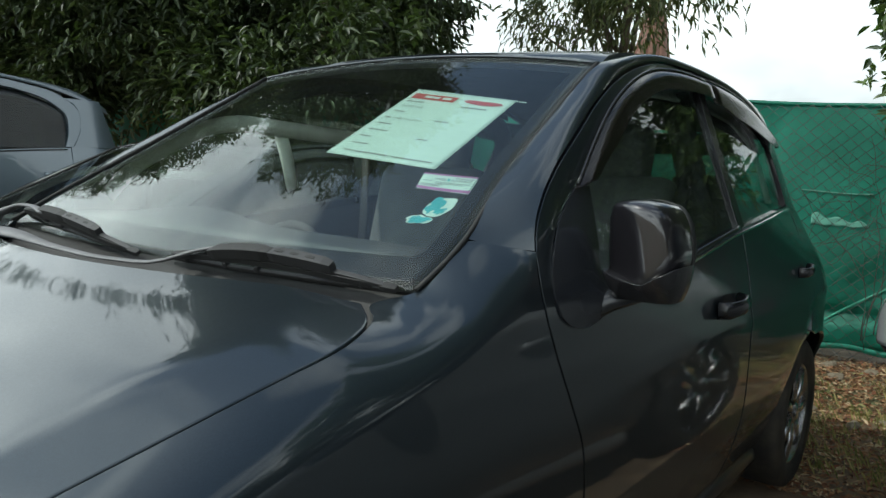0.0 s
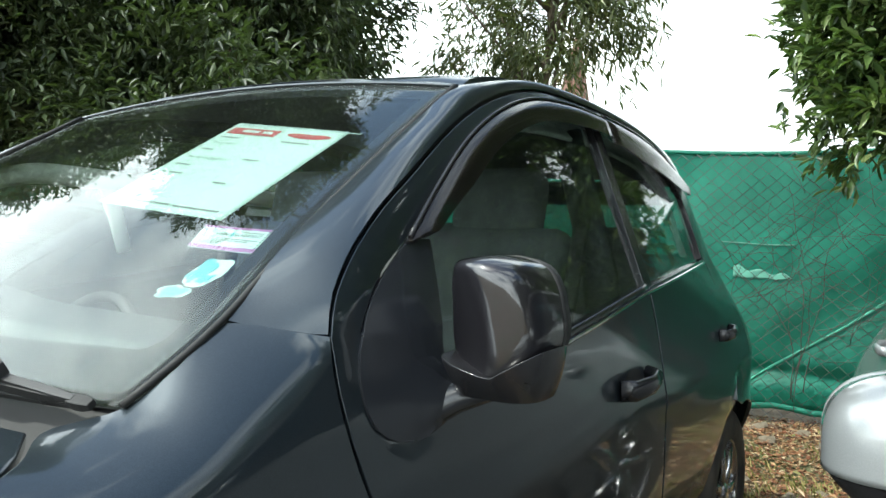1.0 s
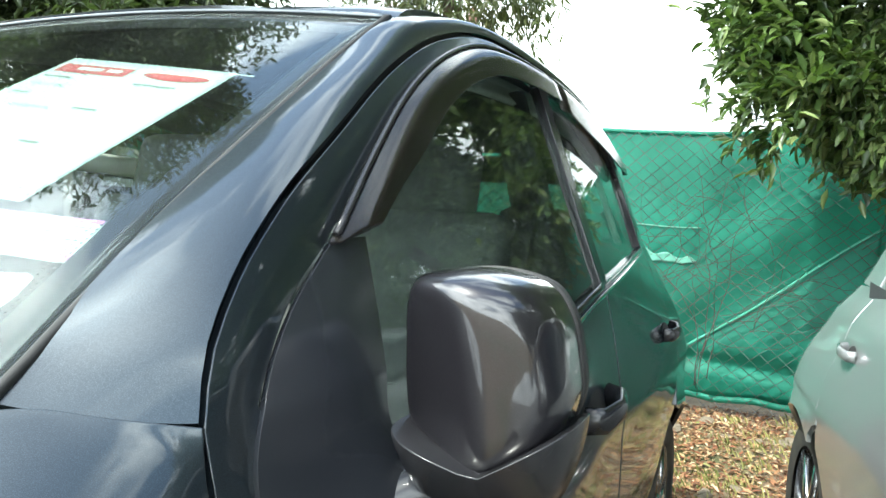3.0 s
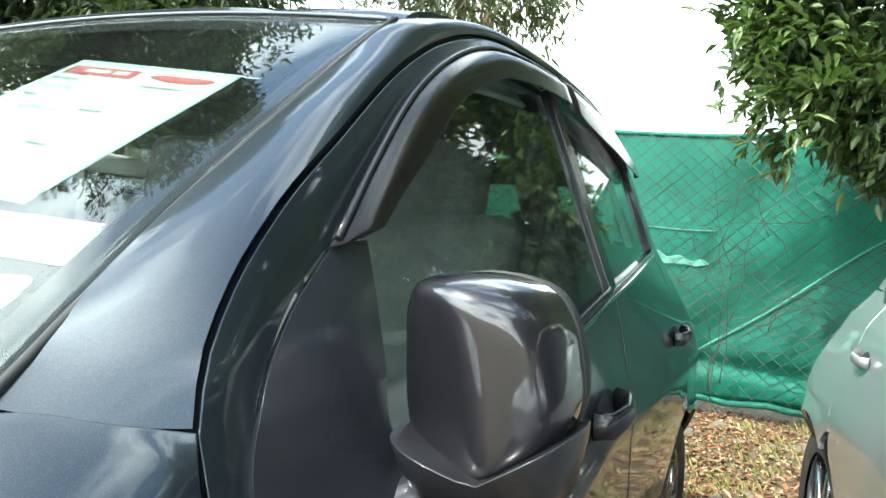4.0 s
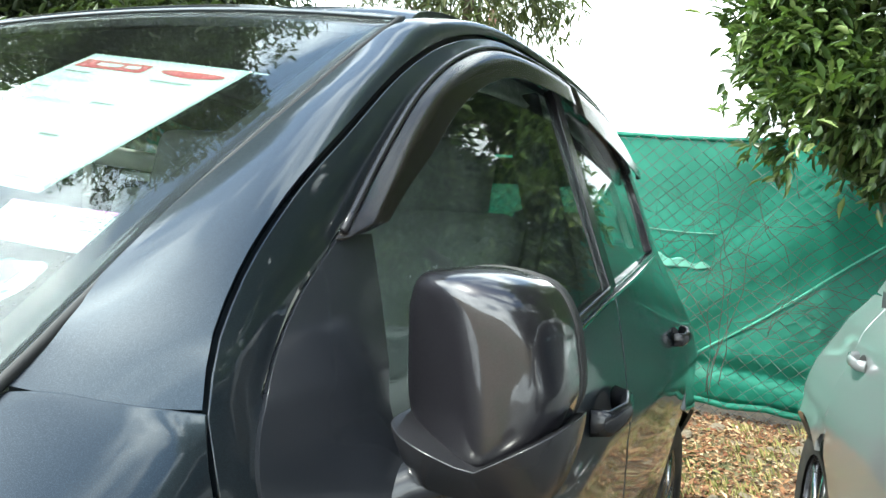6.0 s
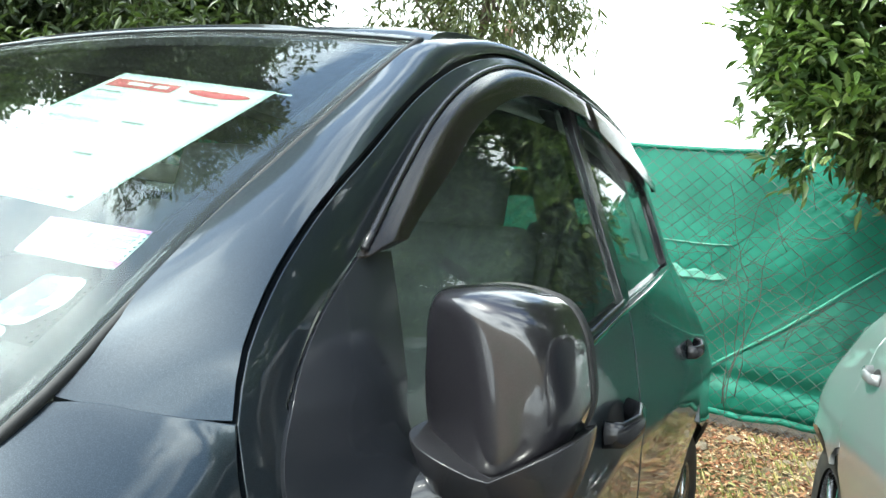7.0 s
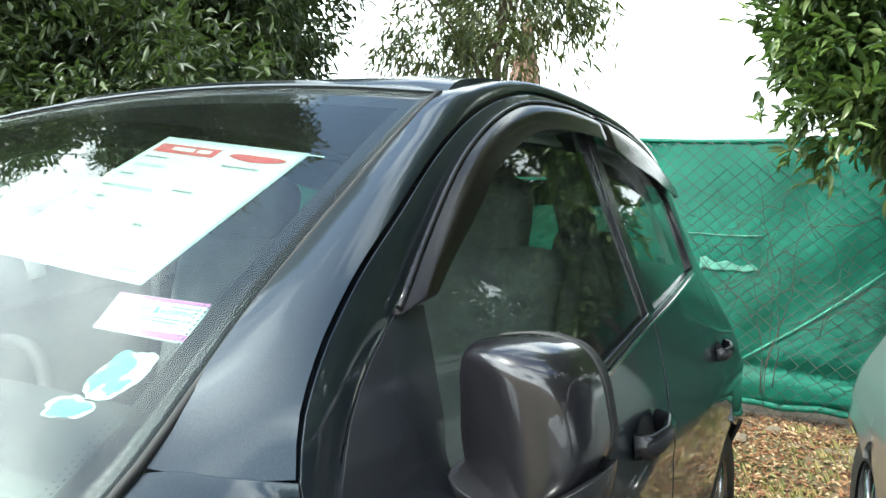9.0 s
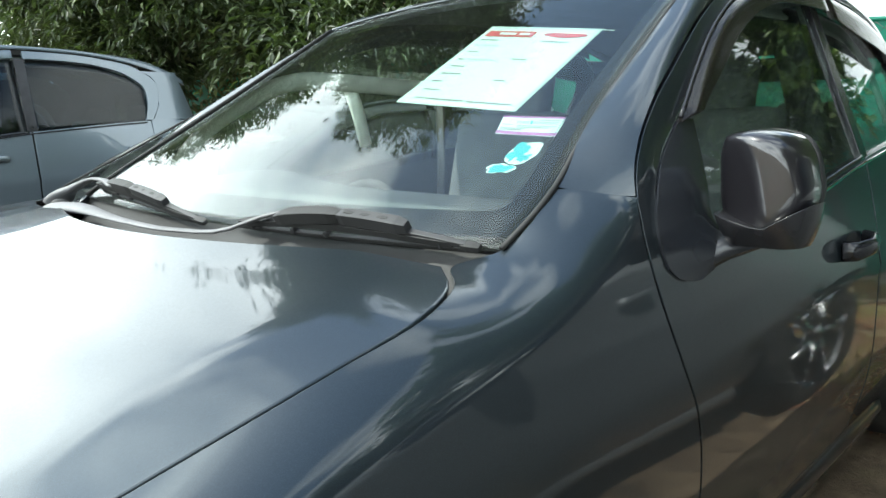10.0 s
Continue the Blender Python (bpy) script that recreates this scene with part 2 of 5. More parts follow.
def box(size, at=(0, 0, 0), bevel=0.0, seg=2, bm=None, turn=None):
    bm = bm or bmesh.new()
    made = bmesh.ops.create_cube(bm, size=1.0)["verts"]
    bmesh.ops.scale(bm, vec=size, verts=made)
    if bevel:
        es = list({e for v in made for e in v.link_edges})
        made = list({v for f in bmesh.ops.bevel(bm, geom=es, offset=bevel, segments=seg, profile=0.5, affect="EDGES")["faces"] for v in f.verts} | {v for v in made if v.is_valid})
    m = Matrix.Translation(at) @ (turn or Matrix())
    bmesh.ops.transform(bm, matrix=m, verts=made)
    return bm


def lathe(profile, sides=40, axis="x"):
    """Turns (radius, along) pairs round an axis."""
    bm = bmesh.new()
    rings = []
    for r, h in profile:
        ring = []
        for i in range(sides):
            w = 2 * math.pi * i / sides
            ring.append(bm.verts.new((h, r * math.cos(w), r * math.sin(w)) if axis == "x" else (r * math.cos(w), r * math.sin(w), h)))
        rings.append(ring)
    for k in range(len(rings) - 1):
        for i in range(sides):
            j = (i + 1) % sides
            bm.faces.new((rings[k][i], rings[k][j], rings[k + 1][j], rings[k + 1][i]))
    bmesh.ops.recalc_face_normals(bm, faces=bm.faces[:])
    return bm


# ---- the cars' common shape: x across, y to the rear, z up, front bumper near y = -0.1 ----
door_front = graph([(0.2, 1.485), (0.51, 1.478), (0.70, 1.452), (0.785, 1.405), (0.92, 1.345), (1.0, 1.328), (1.08, 1.326)])
hood_edge = spline([(0.60, -0.02, 0.66), (0.68, 0.2, 0.765), (0.724, 0.54, 0.866), (0.755, 0.77, 0.933), (0.748, 0.905, 0.959), (0.705, 1.0, 0.975), (0.645, 1.05, 0.985)])
fender_top = spline([(0.605, -0.02, 0.66), (0.685, 0.2, 0.767), (0.7285, 0.54, 0.867), (0.7595, 0.77, 0.934), (0.7525, 0.906, 0.960), (0.7085, 1.0035, 0.9765), (0.655, 1.058, 0.985), (0.700, 1.120, 1.006), (0.709, 1.170, 1.038), (0.702, 1.246, 1.080), (0.755, 1.284, 1.074), (0.799, 1.318, 1.066)])
screen_half = graph([(1.0, 0.700), (1.03, 0.705), (1.08, 0.702), (1.126, 0.685), (1.18, 0.664), (1.25, 0.645), (1.32, 0.630), (1.40, 0.614), (1.475, 0.606), (1.50, 0.602)])
TOP_E = [(1.326, 1.062), (1.345, 1.097), (1.392, 1.145), (1.469, 1.200), (1.616, 1.282), (1.80, 1.380), (1.938, 1.439), (2.194, 1.508), (2.54, 1.526)]
LOW_E = [(1.383, 1.065), (1.412, 1.096), (1.452, 1.130), (1.537, 1.178), (1.672, 1.252), (1.838, 1.340), (1.98, 1.394), (2.22, 1.461), (2.54, 1.479)]
sail_front = graph([(0.918, 1.455), (0.924, 1.425), (0.938, 1.395), (0.965, 1.373), (1.0, 1.364), (1.035, 1.368), (1.081, 1.397), (1.128, 1.452), (1.18, 1.541)])
sail_back = graph([(0.918, 1.475), (0.925, 1.505), (0.945, 1.532), (1.035, 1.556), (1.122, 1.583), (1.18, 1.598)])
WHEEL_F, WHEEL_R, ARCH = 0.80, 3.40, 0.335


belt_line = graph([(1.40, 0.925), (1.70, 0.962), (2.0, 1.002), (2.2, 1.026), (2.44, 1.056), (2.8, 1.086), (3.36, 1.120), (3.75, 1.130)])
STYLE = {"belt": 0.0, "handle": 0.0, "shoulder": 0.0, "boot": 0.0, "tyre": 0.298}


def belt(y):
    return belt_line(y) + STYLE["belt"]


def ease(x):
    x = min(1.0, max(0.0, x))
    return x * x * (3 - 2 * x)


def side_x(y, z):
    """Half the car's width at a station and a height."""
    if z > 1.06:
        x = 0.797 - 0.40 * (z - 1.06)
    else:
        x = 0.797 + 0.052 * math.sin(math.pi / 2 * min((1.06 - z) / 0.36, 1.0))
        if z < 0.58:
            x -= 0.09 * ((0.58 - z) / 0.36) ** 2
    x += 0.006 * math.exp(-(((z - 0.79) / 0.022) ** 2)) * ease((y - 1.45) / 0.3)
    x += STYLE["shoulder"] * math.exp(-math.sqrt((z - 1.03) ** 2 + 0.0002) / 0.07)
    if y > 2.3:
        x -= 0.042 * (y - 2.3) ** 2 * ease((z - 0.82) / 0.32)
        x += 0.020 * ease((y - 2.5) / 0.8) * math.exp(-(((z - 0.74) / 0.24) ** 2))
    tip = 3.5 + 0.5 * STYLE["boot"]
    if y > tip:
        x -= 1.1 * (y - tip) ** 2
    if y < 0.55:
        x -= 0.30 * (0.55 - y) ** 2
    return x


# the wing's upper face rises along the car; the shoulder rolls off it with two radii
SHOULDER_X, SHOULDER_Z = 0.21, 0.095


def _wing_face():
    ys, zs = [], []
    for k in range(31):
        x, y, z = fender_top(0.9 * k / 30)
        turn = math.asin(min(1.0, max(0.0, 1 - (side_x(y, z) - x) / SHOULDER_X)))
        ys.append(y), zs.append(z + SHOULDER_Z * (1 - math.cos(turn)))
    a, b, c, d, e = (float(q) for q in np.polyfit(ys, zs, 4))
    return lambda y: (((a * y + b) * y + c) * y + d) * y + e


wing_face = _wing_face()


def wing_section(y, a):
    """A point of the wing's shoulder: a from below 0 (the flat face) to 1 (upright side)."""
    turn = max(0.0, a) * math.pi / 2
    x, z = 0.75, 0.95
    for _ in range(5):
        x = side_x(y, z) - SHOULDER_X * (1 - math.sin(turn)) + min(0.0, a) * 0.2
        z = wing_face(y) - SHOULDER_Z * (1 - math.cos(turn))
    return x, z


def screen_y(x, z):
    return 1.40 + 1.70 * (z - 1.2) + 0.10 * x * x


def screen_at(u, v, sink=0.0):
    """The windscreen: u across from -1 to 1, v from its foot to the roof."""
    zc, ze = 0.998 + 0.514 * v, 1.005 + 0.463 * v
    z = zc + (ze - zc) * u * u
    x = u * screen_half(ze)
    return Vector((x, screen_y(x, z) + sink * 0.5, z - sink * 0.86))


def on_side(s, y, z, off=0.0):
    return Vector((s * (side_x(y, z) + off), y, z))


def wheel(parent, x, y, s, spokes=7, radius=0.298):
    """Tyre with rim, spokes and hub, under the car."""
    bm = lathe([(radius - 0.10, -0.095), (radius - 0.03, -0.10), (radius - 0.006, -0.085), (radius, -0.06), (radius, 0.06), (radius - 0.006, 0.085), (radius - 0.03, 0.10), (radius - 0.09, 0.098), (radius - 0.10, 0.085)])
    bmesh.ops.translate(bm, verts=bm.verts[:], vec=(x, y, radius))
    t = part("wheel", bm, TYRE, parent, "worn black tyre on an alloy rim")
    rim = lathe([(radius - 0.095, -0.085), (radius - 0.10, 0.088), (radius - 0.105, 0.085), (radius - 0.125, 0.03), (radius - 0.13, -0.08)])
    bmesh.ops.translate(rim, verts=rim.verts[:], vec=(x, y, radius))
    part("rim", rim, ALLOY, t)
    for k in range(spokes):
        a = 2 * math.pi * k / spokes
        d = Vector((0, math.cos(a), math.sin(a)))
        c = Vector((x + s * 0.07, y, radius))
        bm = tube([c + d * 0.03, c + d * 0.10 + Vector((s * 0.012, 0, 0)), c + d * (radius - 0.103)], [0.026, 0.02, 0.026], 6, flat=0.55, up=(1, 0, 0))
        part("spoke", bm, ALLOY, t)
    hub = lathe([(0.045, s * 0.05), (0.042, s * 0.085), (0.02, s * 0.095), (0.001, s * 0.097)], 20)
    bmesh.ops.translate(hub, verts=hub.verts[:], vec=(x, y, radius))
    part("hub_cap", hub, ALLOY, t)


def seat(parent, x, y, w=0.50, material=None, rise=0.05):
    """Cushion, backrest and headrest, rounded."""
    c = part("seat", box((w, 0.50, 0.16), (x, y, 0.50), 0.05, 3), material, parent)
    tilt = Matrix.Rotation(radians(-14), 4, "X")
    part("backrest", box((w - 0.02, 0.14, 0.62 + 1.6 * max(0.0, rise)), (x, y + 0.33, 0.82 + 0.8 * max(0.0, rise)), 0.055, 3, turn=tilt), material, c)
    part("headrest", box((0.27, 0.11, 0.20), (x, y + 0.43, 1.22 + rise), 0.045, 3, turn=tilt), material, c)
    for k in (-1, 1):
        part("headrest_post", tube([(x + k * 0.06, y + 0.40, 1.08), (x + k * 0.06, y + 0.425, 1.16 + rise)], 0.006, 8), MATT, c)


def mirror(parent, s, shell_mat, base_mat):
    """Door mirror: ridged shell over a black cup, arm to the door, glass to the rear."""
    outline = spline([(0.830, 1.091), (0.834, 1.135), (0.844, 1.153), (0.871, 1.161), (0.920, 1.161), (0.948, 1.151), (0.965, 1.128), (0.975, 1.092), (0.979, 1.057), (0.972, 1.033), (0.949, 1.010), (0.907, 0.994), (0.872, 1.002), (0.839, 1.021), (0.831, 1.050), (0.830, 1.091)])
    ridge_x = graph([(0.99, 0.932), (1.016, 0.929), (1.058, 0.922), (1.109, 0.908), (1.141, 0.893), (1.160, 0.876)])
    cx, cz = 0.905, 1.075

    def at(u, v):
        p = outline(u)
        if v < 0.16:
            k, e = 0.955 + 0.045 * (v / 0.16) ** 0.5, 0.0
            back = 0.054 * (1 - v / 0.16)
        else:
            k, back = max(0.0, math.cos((v - 0.16) / 0.84 * math.pi / 2)), 0.0
            e = math.sqrt(max(0.0, 1 - k**12))
        px, pz = cx + (p[0] - cx) * k, cz + (p[1] - cz) * k
        inner = 1 + 0.72 * (px - ridge_x(pz)) / 0.075
        outer = 1 - 0.52 * (max(0.0, px - 0.900) / 0.085) ** 1.7
        deep = -math.log(math.exp(-10 * inner) + math.exp(-10 * outer)) / 10 + 0.05
        return Vector((s * px, 1.548 + back - 0.066 * deep * e, pz))

    bm = grid(at, 84, 40, (0, -1, 0))
    bmesh.ops.remove_doubles(bm, verts=bm.verts[:], dist=0.0002)
    sh = part("mirror", bm, shell_mat, parent, "door mirror with a dark ridged shell and a black cup")
    shell(sh, 0.003, 0)

    def lip(u, v):
        p = outline(u)
        k = 0.945 - 0.03 * v
        return Vector((s * (cx + (p[0] - cx) * k), 1.592 + 0.024 * v, cz + (p[1] - cz) * k))

    shell(part("rear_rim", grid(lip, 56, 2, (0, -1, 0)), MATT, sh), 0.004, 0)

    def face(u, v):
        p = outline(u)
        return Vector((s * (cx + (p[0] - cx) * 0.93 * v), 1.606 + 0.05 * (p[0] - 0.92) * v, cz + (p[1] - cz) * 0.93 * v))

    part("mirror_glass", grid(face, 40, 3, (0, 1, 0)), CHROME, sh)

    def foot(u, v):
        # the cup: a tilted ledge, then walls down to a flat underside
        a = u * 2 * math.pi
        ca, sa = [math.copysign(abs(q) ** 0.68, q) for q in (math.cos(a), math.sin(a))]
        r, w, low = min(1.0, v / 0.25), min(1.0, max(0.0, (v - 0.25) / 0.55)), max(0.0, (v - 0.80) / 0.20)
        ex, ey = 0.079 * (1 - 0.24 * w**1.6) * r * (1 - low), 0.069 * (1 - 0.20 * w**1.6) * r * (1 - low)
        x, y = 0.912 + ex * ca, 1.543 + 0.012 * w + ey * sa
        rim = 1.008 + 0.22 * max(0.0, 0.925 - x) + 0.62 * max(0.0, x - 0.925)
        return Vector((s * x, y, rim + (0.976 - rim) * w - 0.003 * low))

    cup = part("mirror_cup", grid(foot, 64, 40, (0, -1, 0.4)), base_mat, sh)
    shell(cup, 0, 0.003)
    arm = tube([(s * 0.775, 1.500, 0.925), (s * 0.808, 1.518, 0.945), (s * 0.845, 1.540, 0.964), (s * 0.90, 1.560, 0.984)], [0.044, 0.034, 0.027, 0.020], 20, flat=0.8)
    part("mirror_arm", arm, SAIL, sh)


def domed_mirror(parent, s, shell_mat, base_mat):
    """Broad rounded door mirror: painted cap split from a dark lower housing."""
    def pillow(lon, h, k=1.0):
        ca, sa = [math.copysign(abs(q) ** 0.66, q) for q in (math.cos(lon), math.sin(lon))]
        r = max(0.0, 1 - abs(h) ** 3.2) ** (1 / 3.2) * k
        if h < -0.18:
            r *= 1 - 0.42 * ((-0.18 - h) / 0.82) ** 1.1
        x, y = 0.124 * r * ca, 0.086 * r * sa
        return Vector((s * (0.903 + x), 1.600 + y + 0.15 * x, 1.074 + 0.086 * h - 0.06 * x))

    cap = part("mirror", grid(lambda u, v: pillow(2 * math.pi * u, -0.18 + 1.18 * math.sin(math.pi / 2 * v)), 56, 24, (0, 0, 1)), shell_mat, parent, "painted door mirror cap over a dark housing")
    shell(cap, 0.003, 0)
    part("mirror_cup", grid(lambda u, v: pillow(2 * math.pi * u, -0.20 - 0.80 * math.sin(math.pi / 2 * v), 0.982), 56, 16, (0, 0, -1)), base_mat, cap)
    part("mirror_glass", grid(lambda u, v: Vector((s * (0.91 + 0.085 * v * math.cos(2 * math.pi * u)), 1.690, 1.09 + 0.055 * v * math.sin(2 * math.pi * u))), 32, 3, (0, 1, 0)), CHROME, cap)
    part("mirror_arm", tube([(s * 0.775, 1.500, 0.97), (s * 0.82, 1.54, 1.00), (s * 0.87, 1.58, 1.03)], [0.045, 0.034, 0.026], 16, flat=0.8), base_mat, cap)


def handle(parent, s, y, material, size=1.0):
    z = 0.858 + 0.032 * (y - 2.3) + STYLE["handle"]
    bm, k = bmesh.new(), size
    pts = [on_side(s, y - 0.085 * k, z, 0.004), on_side(s, y - 0.07 * k, z, 0.03 * k), on_side(s, y, z + 0.004, 0.042 * k), on_side(s, y + 0.07 * k, z + 0.006, 0.03 * k), on_side(s, y + 0.085 * k, z + 0.006, 0.004)]
    h = part("door_handle", tube(pts, [0.013 * k, 0.012 * k, 0.011 * k, 0.012 * k, 0.013 * k], 12, bm, 1.75), material, parent)

    # flat black disc on the door skin, painting the shade of a hollow
    def cup(u, v):
        a = 2 * math.pi * u
        return on_side(s, y + 0.058 * k * v * math.cos(a), z + 0.03 * k * v * math.sin(a), 0.003 - 0.001 * v)

    part("recess_shade", grid(cup, 24, 4, (s, 0, 0)), MATT, h)


def build_car(name, label, paint_mat, glass_mat, visor=False, handle_mat=None, mirror_mat=None, black_frames=False):
    car = thing(name, label, "car")
    handle_mat, mirror_mat = handle_mat or paint_mat, mirror_mat or paint_mat

    # bonnet, with a soft ridge towards each side
    def bonnet(u, v):
        w = 2 * u - 1
        e = hood_edge(v)
        x = w * e[0]
        k = (1 - abs(w)) * e[0] / 0.118
        y = e[1] - 0.175 * (1 - w * w)
        z = e[2] + 0.020 * k / (1 + k**18) ** (1 / 18) + 0.002 * (1 - abs(w) ** 2.2) - 0.125 * (1 - v) * (1 - w * w)
        return Vector((x, y, z))

    shell(part("bonnet", grid(bonnet, 64, 40, (0, 0, 1)), paint_mat, car), 0.02, 0.004)

    for s in (-1, 1):
        # front wing: from the bonnet gap over the shoulder and down to the wheel arch
        def wing(u, v, s=s):
            t = fender_top(u)
            y0 = t[1]
            low = 0.26
            if abs(y0 - WHEEL_F) < ARCH:
                low = max(low, 0.30 + math.sqrt(ARCH**2 - (y0 - WHEEL_F) ** 2))
            lo, hi = -1.0, 1.0
            for _ in range(18):
                mid = (lo + hi) / 2
                lo, hi = (mid, hi) if wing_section(y0, mid)[0] < t[0] else (lo, mid)
            if v < 0.5:
                k = v / 0.5
                x, z = wing_section(y0, lo + (1 - lo) * k)
                z += (t[2] - wing_section(y0, lo)[1]) * (1 - k) ** 2
            else:
                zs = wing_section(y0, 1.0)[1]
                z = zs + (low - zs) * (v - 0.5) / 0.5
                x = side_x(y0, z)
            d = math.hypot(y0 - WHEEL_F, z - 0.30)
            x += 0.012 * math.exp(-((max(0.0, d - ARCH) / 0.06) ** 2))
            back = (door_front(z) - 0.005 - 1.318) * max(0.0, (u - 0.35) / 0.65) ** 2
            front = -0.04 * max(0.0, 0.25 - y0) * v
            return Vector((s * x, y0 + back * (1 if z < 1.08 else 0) + front, z))

        shell(part("wing", grid(wing, 90, 50, (s, 0, 0.6)), paint_mat, car), 0.015, 0.003)

        # windscreen pillar and roof rail, one pressing
        inner = spline([(s * 0.703, 1.250, 1.083), (s * 0.683, 1.318, 1.132), (s * 0.664, 1.402, 1.185), (s * 0.645, 1.526, 1.257), (s * 0.630, 1.644, 1.327), (s * 0.614, 1.764, 1.397), (s * 0.606, 1.878, 1.463), (s * 0.594, 2.03, 1.504), (s * 0.575, 2.30, 1.545), (s * 0.567, 2.70, 1.551), (s * 0.557, 3.10, 1.532), (s * 0.535, 3.50, 1.475), (s * 0.505, 3.70, 1.40)])
        top3 = [on_side(s, y - 0.004, z + 0.006) for y, z in TOP_E] + [on_side(s, y, z) for y, z in ((2.80, 1.528), (3.10, 1.507), (3.40, 1.455), (3.62, 1.39), (3.72, 1.35))]
        outer = spline([tuple(q) for q in top3])

        def rail(u, v, s=s, inner=inner, outer=outer):
            a, b = Vector(inner(u)), Vector(outer(u))
            n = Vector((s * 0.75, -0.25, 0.6)).normalized()
            hill = 1 - (2 * v - 1) ** 2
            bulge = (0.003 + 0.011 * min(1.0, u * 6)) * hill
            return a + (b - a) * v + n * bulge - Vector((0, 0, 0.005 * hill * max(0.0, 1 - u * 20)))

        shell(part("pillar_and_roof_rail", grid(rail, 90, 20, (s, -0.3, 0.6)), paint_mat, car), 0.015, 0.004)

        # gap filler behind the pillar, rubber
        def gasket(u, v, s=s, outer=outer):
            b = Vector(outer(u * 0.85))
            d = Vector((0, 0.25, -0.97))
            return b + Vector((-s * 0.012, 0, 0)) + d * (0.03 * v + 0.002)

        part("door_seal", grid(gasket, 60, 2, (s, 0, 0)), MATT, car)

        # front door: skin with the painted window frame grown out of it
        top_f, low_f = spline(TOP_E), spline(LOW_E)
        door = bmesh.new()
        cols = []
        n_c, n_r = 40, 26
        for k in range(n_c + 1):
            if k <= 4:
                yt, zt = TOP_E[0][0] + (LOW_E[0][0] - TOP_E[0][0]) * k / 4, TOP_E[0][1] + 0.005 * k / 4
            else:
                yt = 1.435 + (2.545 - 1.435) * (k - 5) / (n_c - 5)
                zt = belt(yt) - 0.004
            phi0 = (yt - door_front(zt)) / (2.545 - door_front(zt))
            col = []
            for j in range(n_r + 1):
                w = j / n_r
                z = zt + (0.245 - zt) * w
                if k <= 4:
                    g = min(1.0, w * 6)
                    z = z * (1 - g) + (0.918 + (0.245 - 0.918) * w) * g
                phi = phi0 + (k / n_c - phi0) * min(1.0, w * 1.6)
                yr = 2.545 - 0.05 * max(0.0, (0.7 - z)) ** 1.5
                y = door_front(z) + phi * (yr - door_front(z))
                col.append(door.verts.new(on_side(s, y, z)))
            cols.append(col)
        for k in range(n_c):
            for j in range(n_r):
                q = (cols[k][j], cols[k][j + 1], cols[k + 1][j + 1], cols[k + 1][j])
                door.faces.new(q if s > 0 else q[::-1])
        prev = [cols[k][0] for k in range(5)]
        for i in range(1, 49):
            a, b = top_f(i / 48), low_f(i / 48)
            row = [door.verts.new(on_side(s, a[0] + (b[0] - a[0]) * k / 4, a[1] + (b[1] - a[1]) * k / 4, 0.003 * math.sin(math.pi * k / 4))) for k in range(5)]
            for k in range(4):
                q = (prev[k], prev[k + 1], row[k + 1], row[k])
                door.faces.new(q if s > 0 else q[::-1]).material_index = 1
            prev = row
        bmesh.ops.recalc_face_normals(door, faces=door.faces[:])
        if sum(f.normal.x * s for f in door.faces) < 0:
            bmesh.ops.reverse_faces(door, faces=door.faces[:])
        fd = shell(part("front_door", door, [paint_mat, MATT if black_frames else paint_mat], car), 0.018, 0.0015)

        def sail(u, v, s=s):
            # the black panel ahead of the window that carries the mirror
            z = 0.918 + 0.262 * v
            y0, y1 = sail_front(z), sail_back(z)
            flare = 0.026 * math.exp(-(((1 - u) / 0.42) ** 2) - ((z - 0.966) / 0.034) ** 2)
            return on_side(s, y0 + (y1 - y0) * u, z, 0.004 + flare + 0.005 * math.sin(math.pi * u) * math.sin(math.pi * v))

        shell(part("mirror_mount", grid(sail, 16, 48, (s, 0, 0)), SAIL, fd), 0.006, 0.0015)

        def front_pane(u, v, s=s):
            y = 1.545 + 0.985 * u
            za, zb = belt(y) - 0.02, np.interp(y, *np.array([(1.53, 1.172), (1.672, 1.248), (1.838, 1.336), (1.98, 1.39), (2.22, 1.457), (2.54, 1.475)]).T)
            return on_side(s, y, za + (zb - za) * v, -0.012)

        g = shell(part("front_window", grid(front_pane, 24, 14, (s, 0, 0)), glass_mat, fd), 0.004, 0)
        g.visible_shadow = False

        def weather(u, v, s=s):
            y = 1.545 + 0.99 * u
            return on_side(s, y, belt(y) - 0.012 + 0.018 * v, 0.004 * math.sin(math.pi * v) - 0.001)

        shell(part("waist_strip", grid(weather, 30, 4, (s, 0, 0.3)), BLACK, fd), 0.006, 0)

        def bright(u, v, s=s, a=1.78, b=3.32):
            y = a + (b - a) * u
            return on_side(s, y, belt(y) - 0.017 + 0.007 * v, 0.006)

        shell(part("bright_waist_line", grid(bright, 40, 2, (s, 0, 0.3)), CHROME if visor else BLACK, car), 0.004, 0)
        handle(fd, s, 2.32, handle_mat, 1.1 if visor else 0.8)

        def mid_post(u, v, s=s):
            # upright trim between the two side windows
            z = 1.03 + 0.45 * v
            y = 2.525 + 0.062 * u + 0.02 * v
            return on_side(s, y, z, -0.002)

        shell(part("centre_post", grid(mid_post, 4, 12, (s, 0, 0)), BLACK, car), 0.02, 0.002)

        # rear door
        rd_m = bmesh.new()

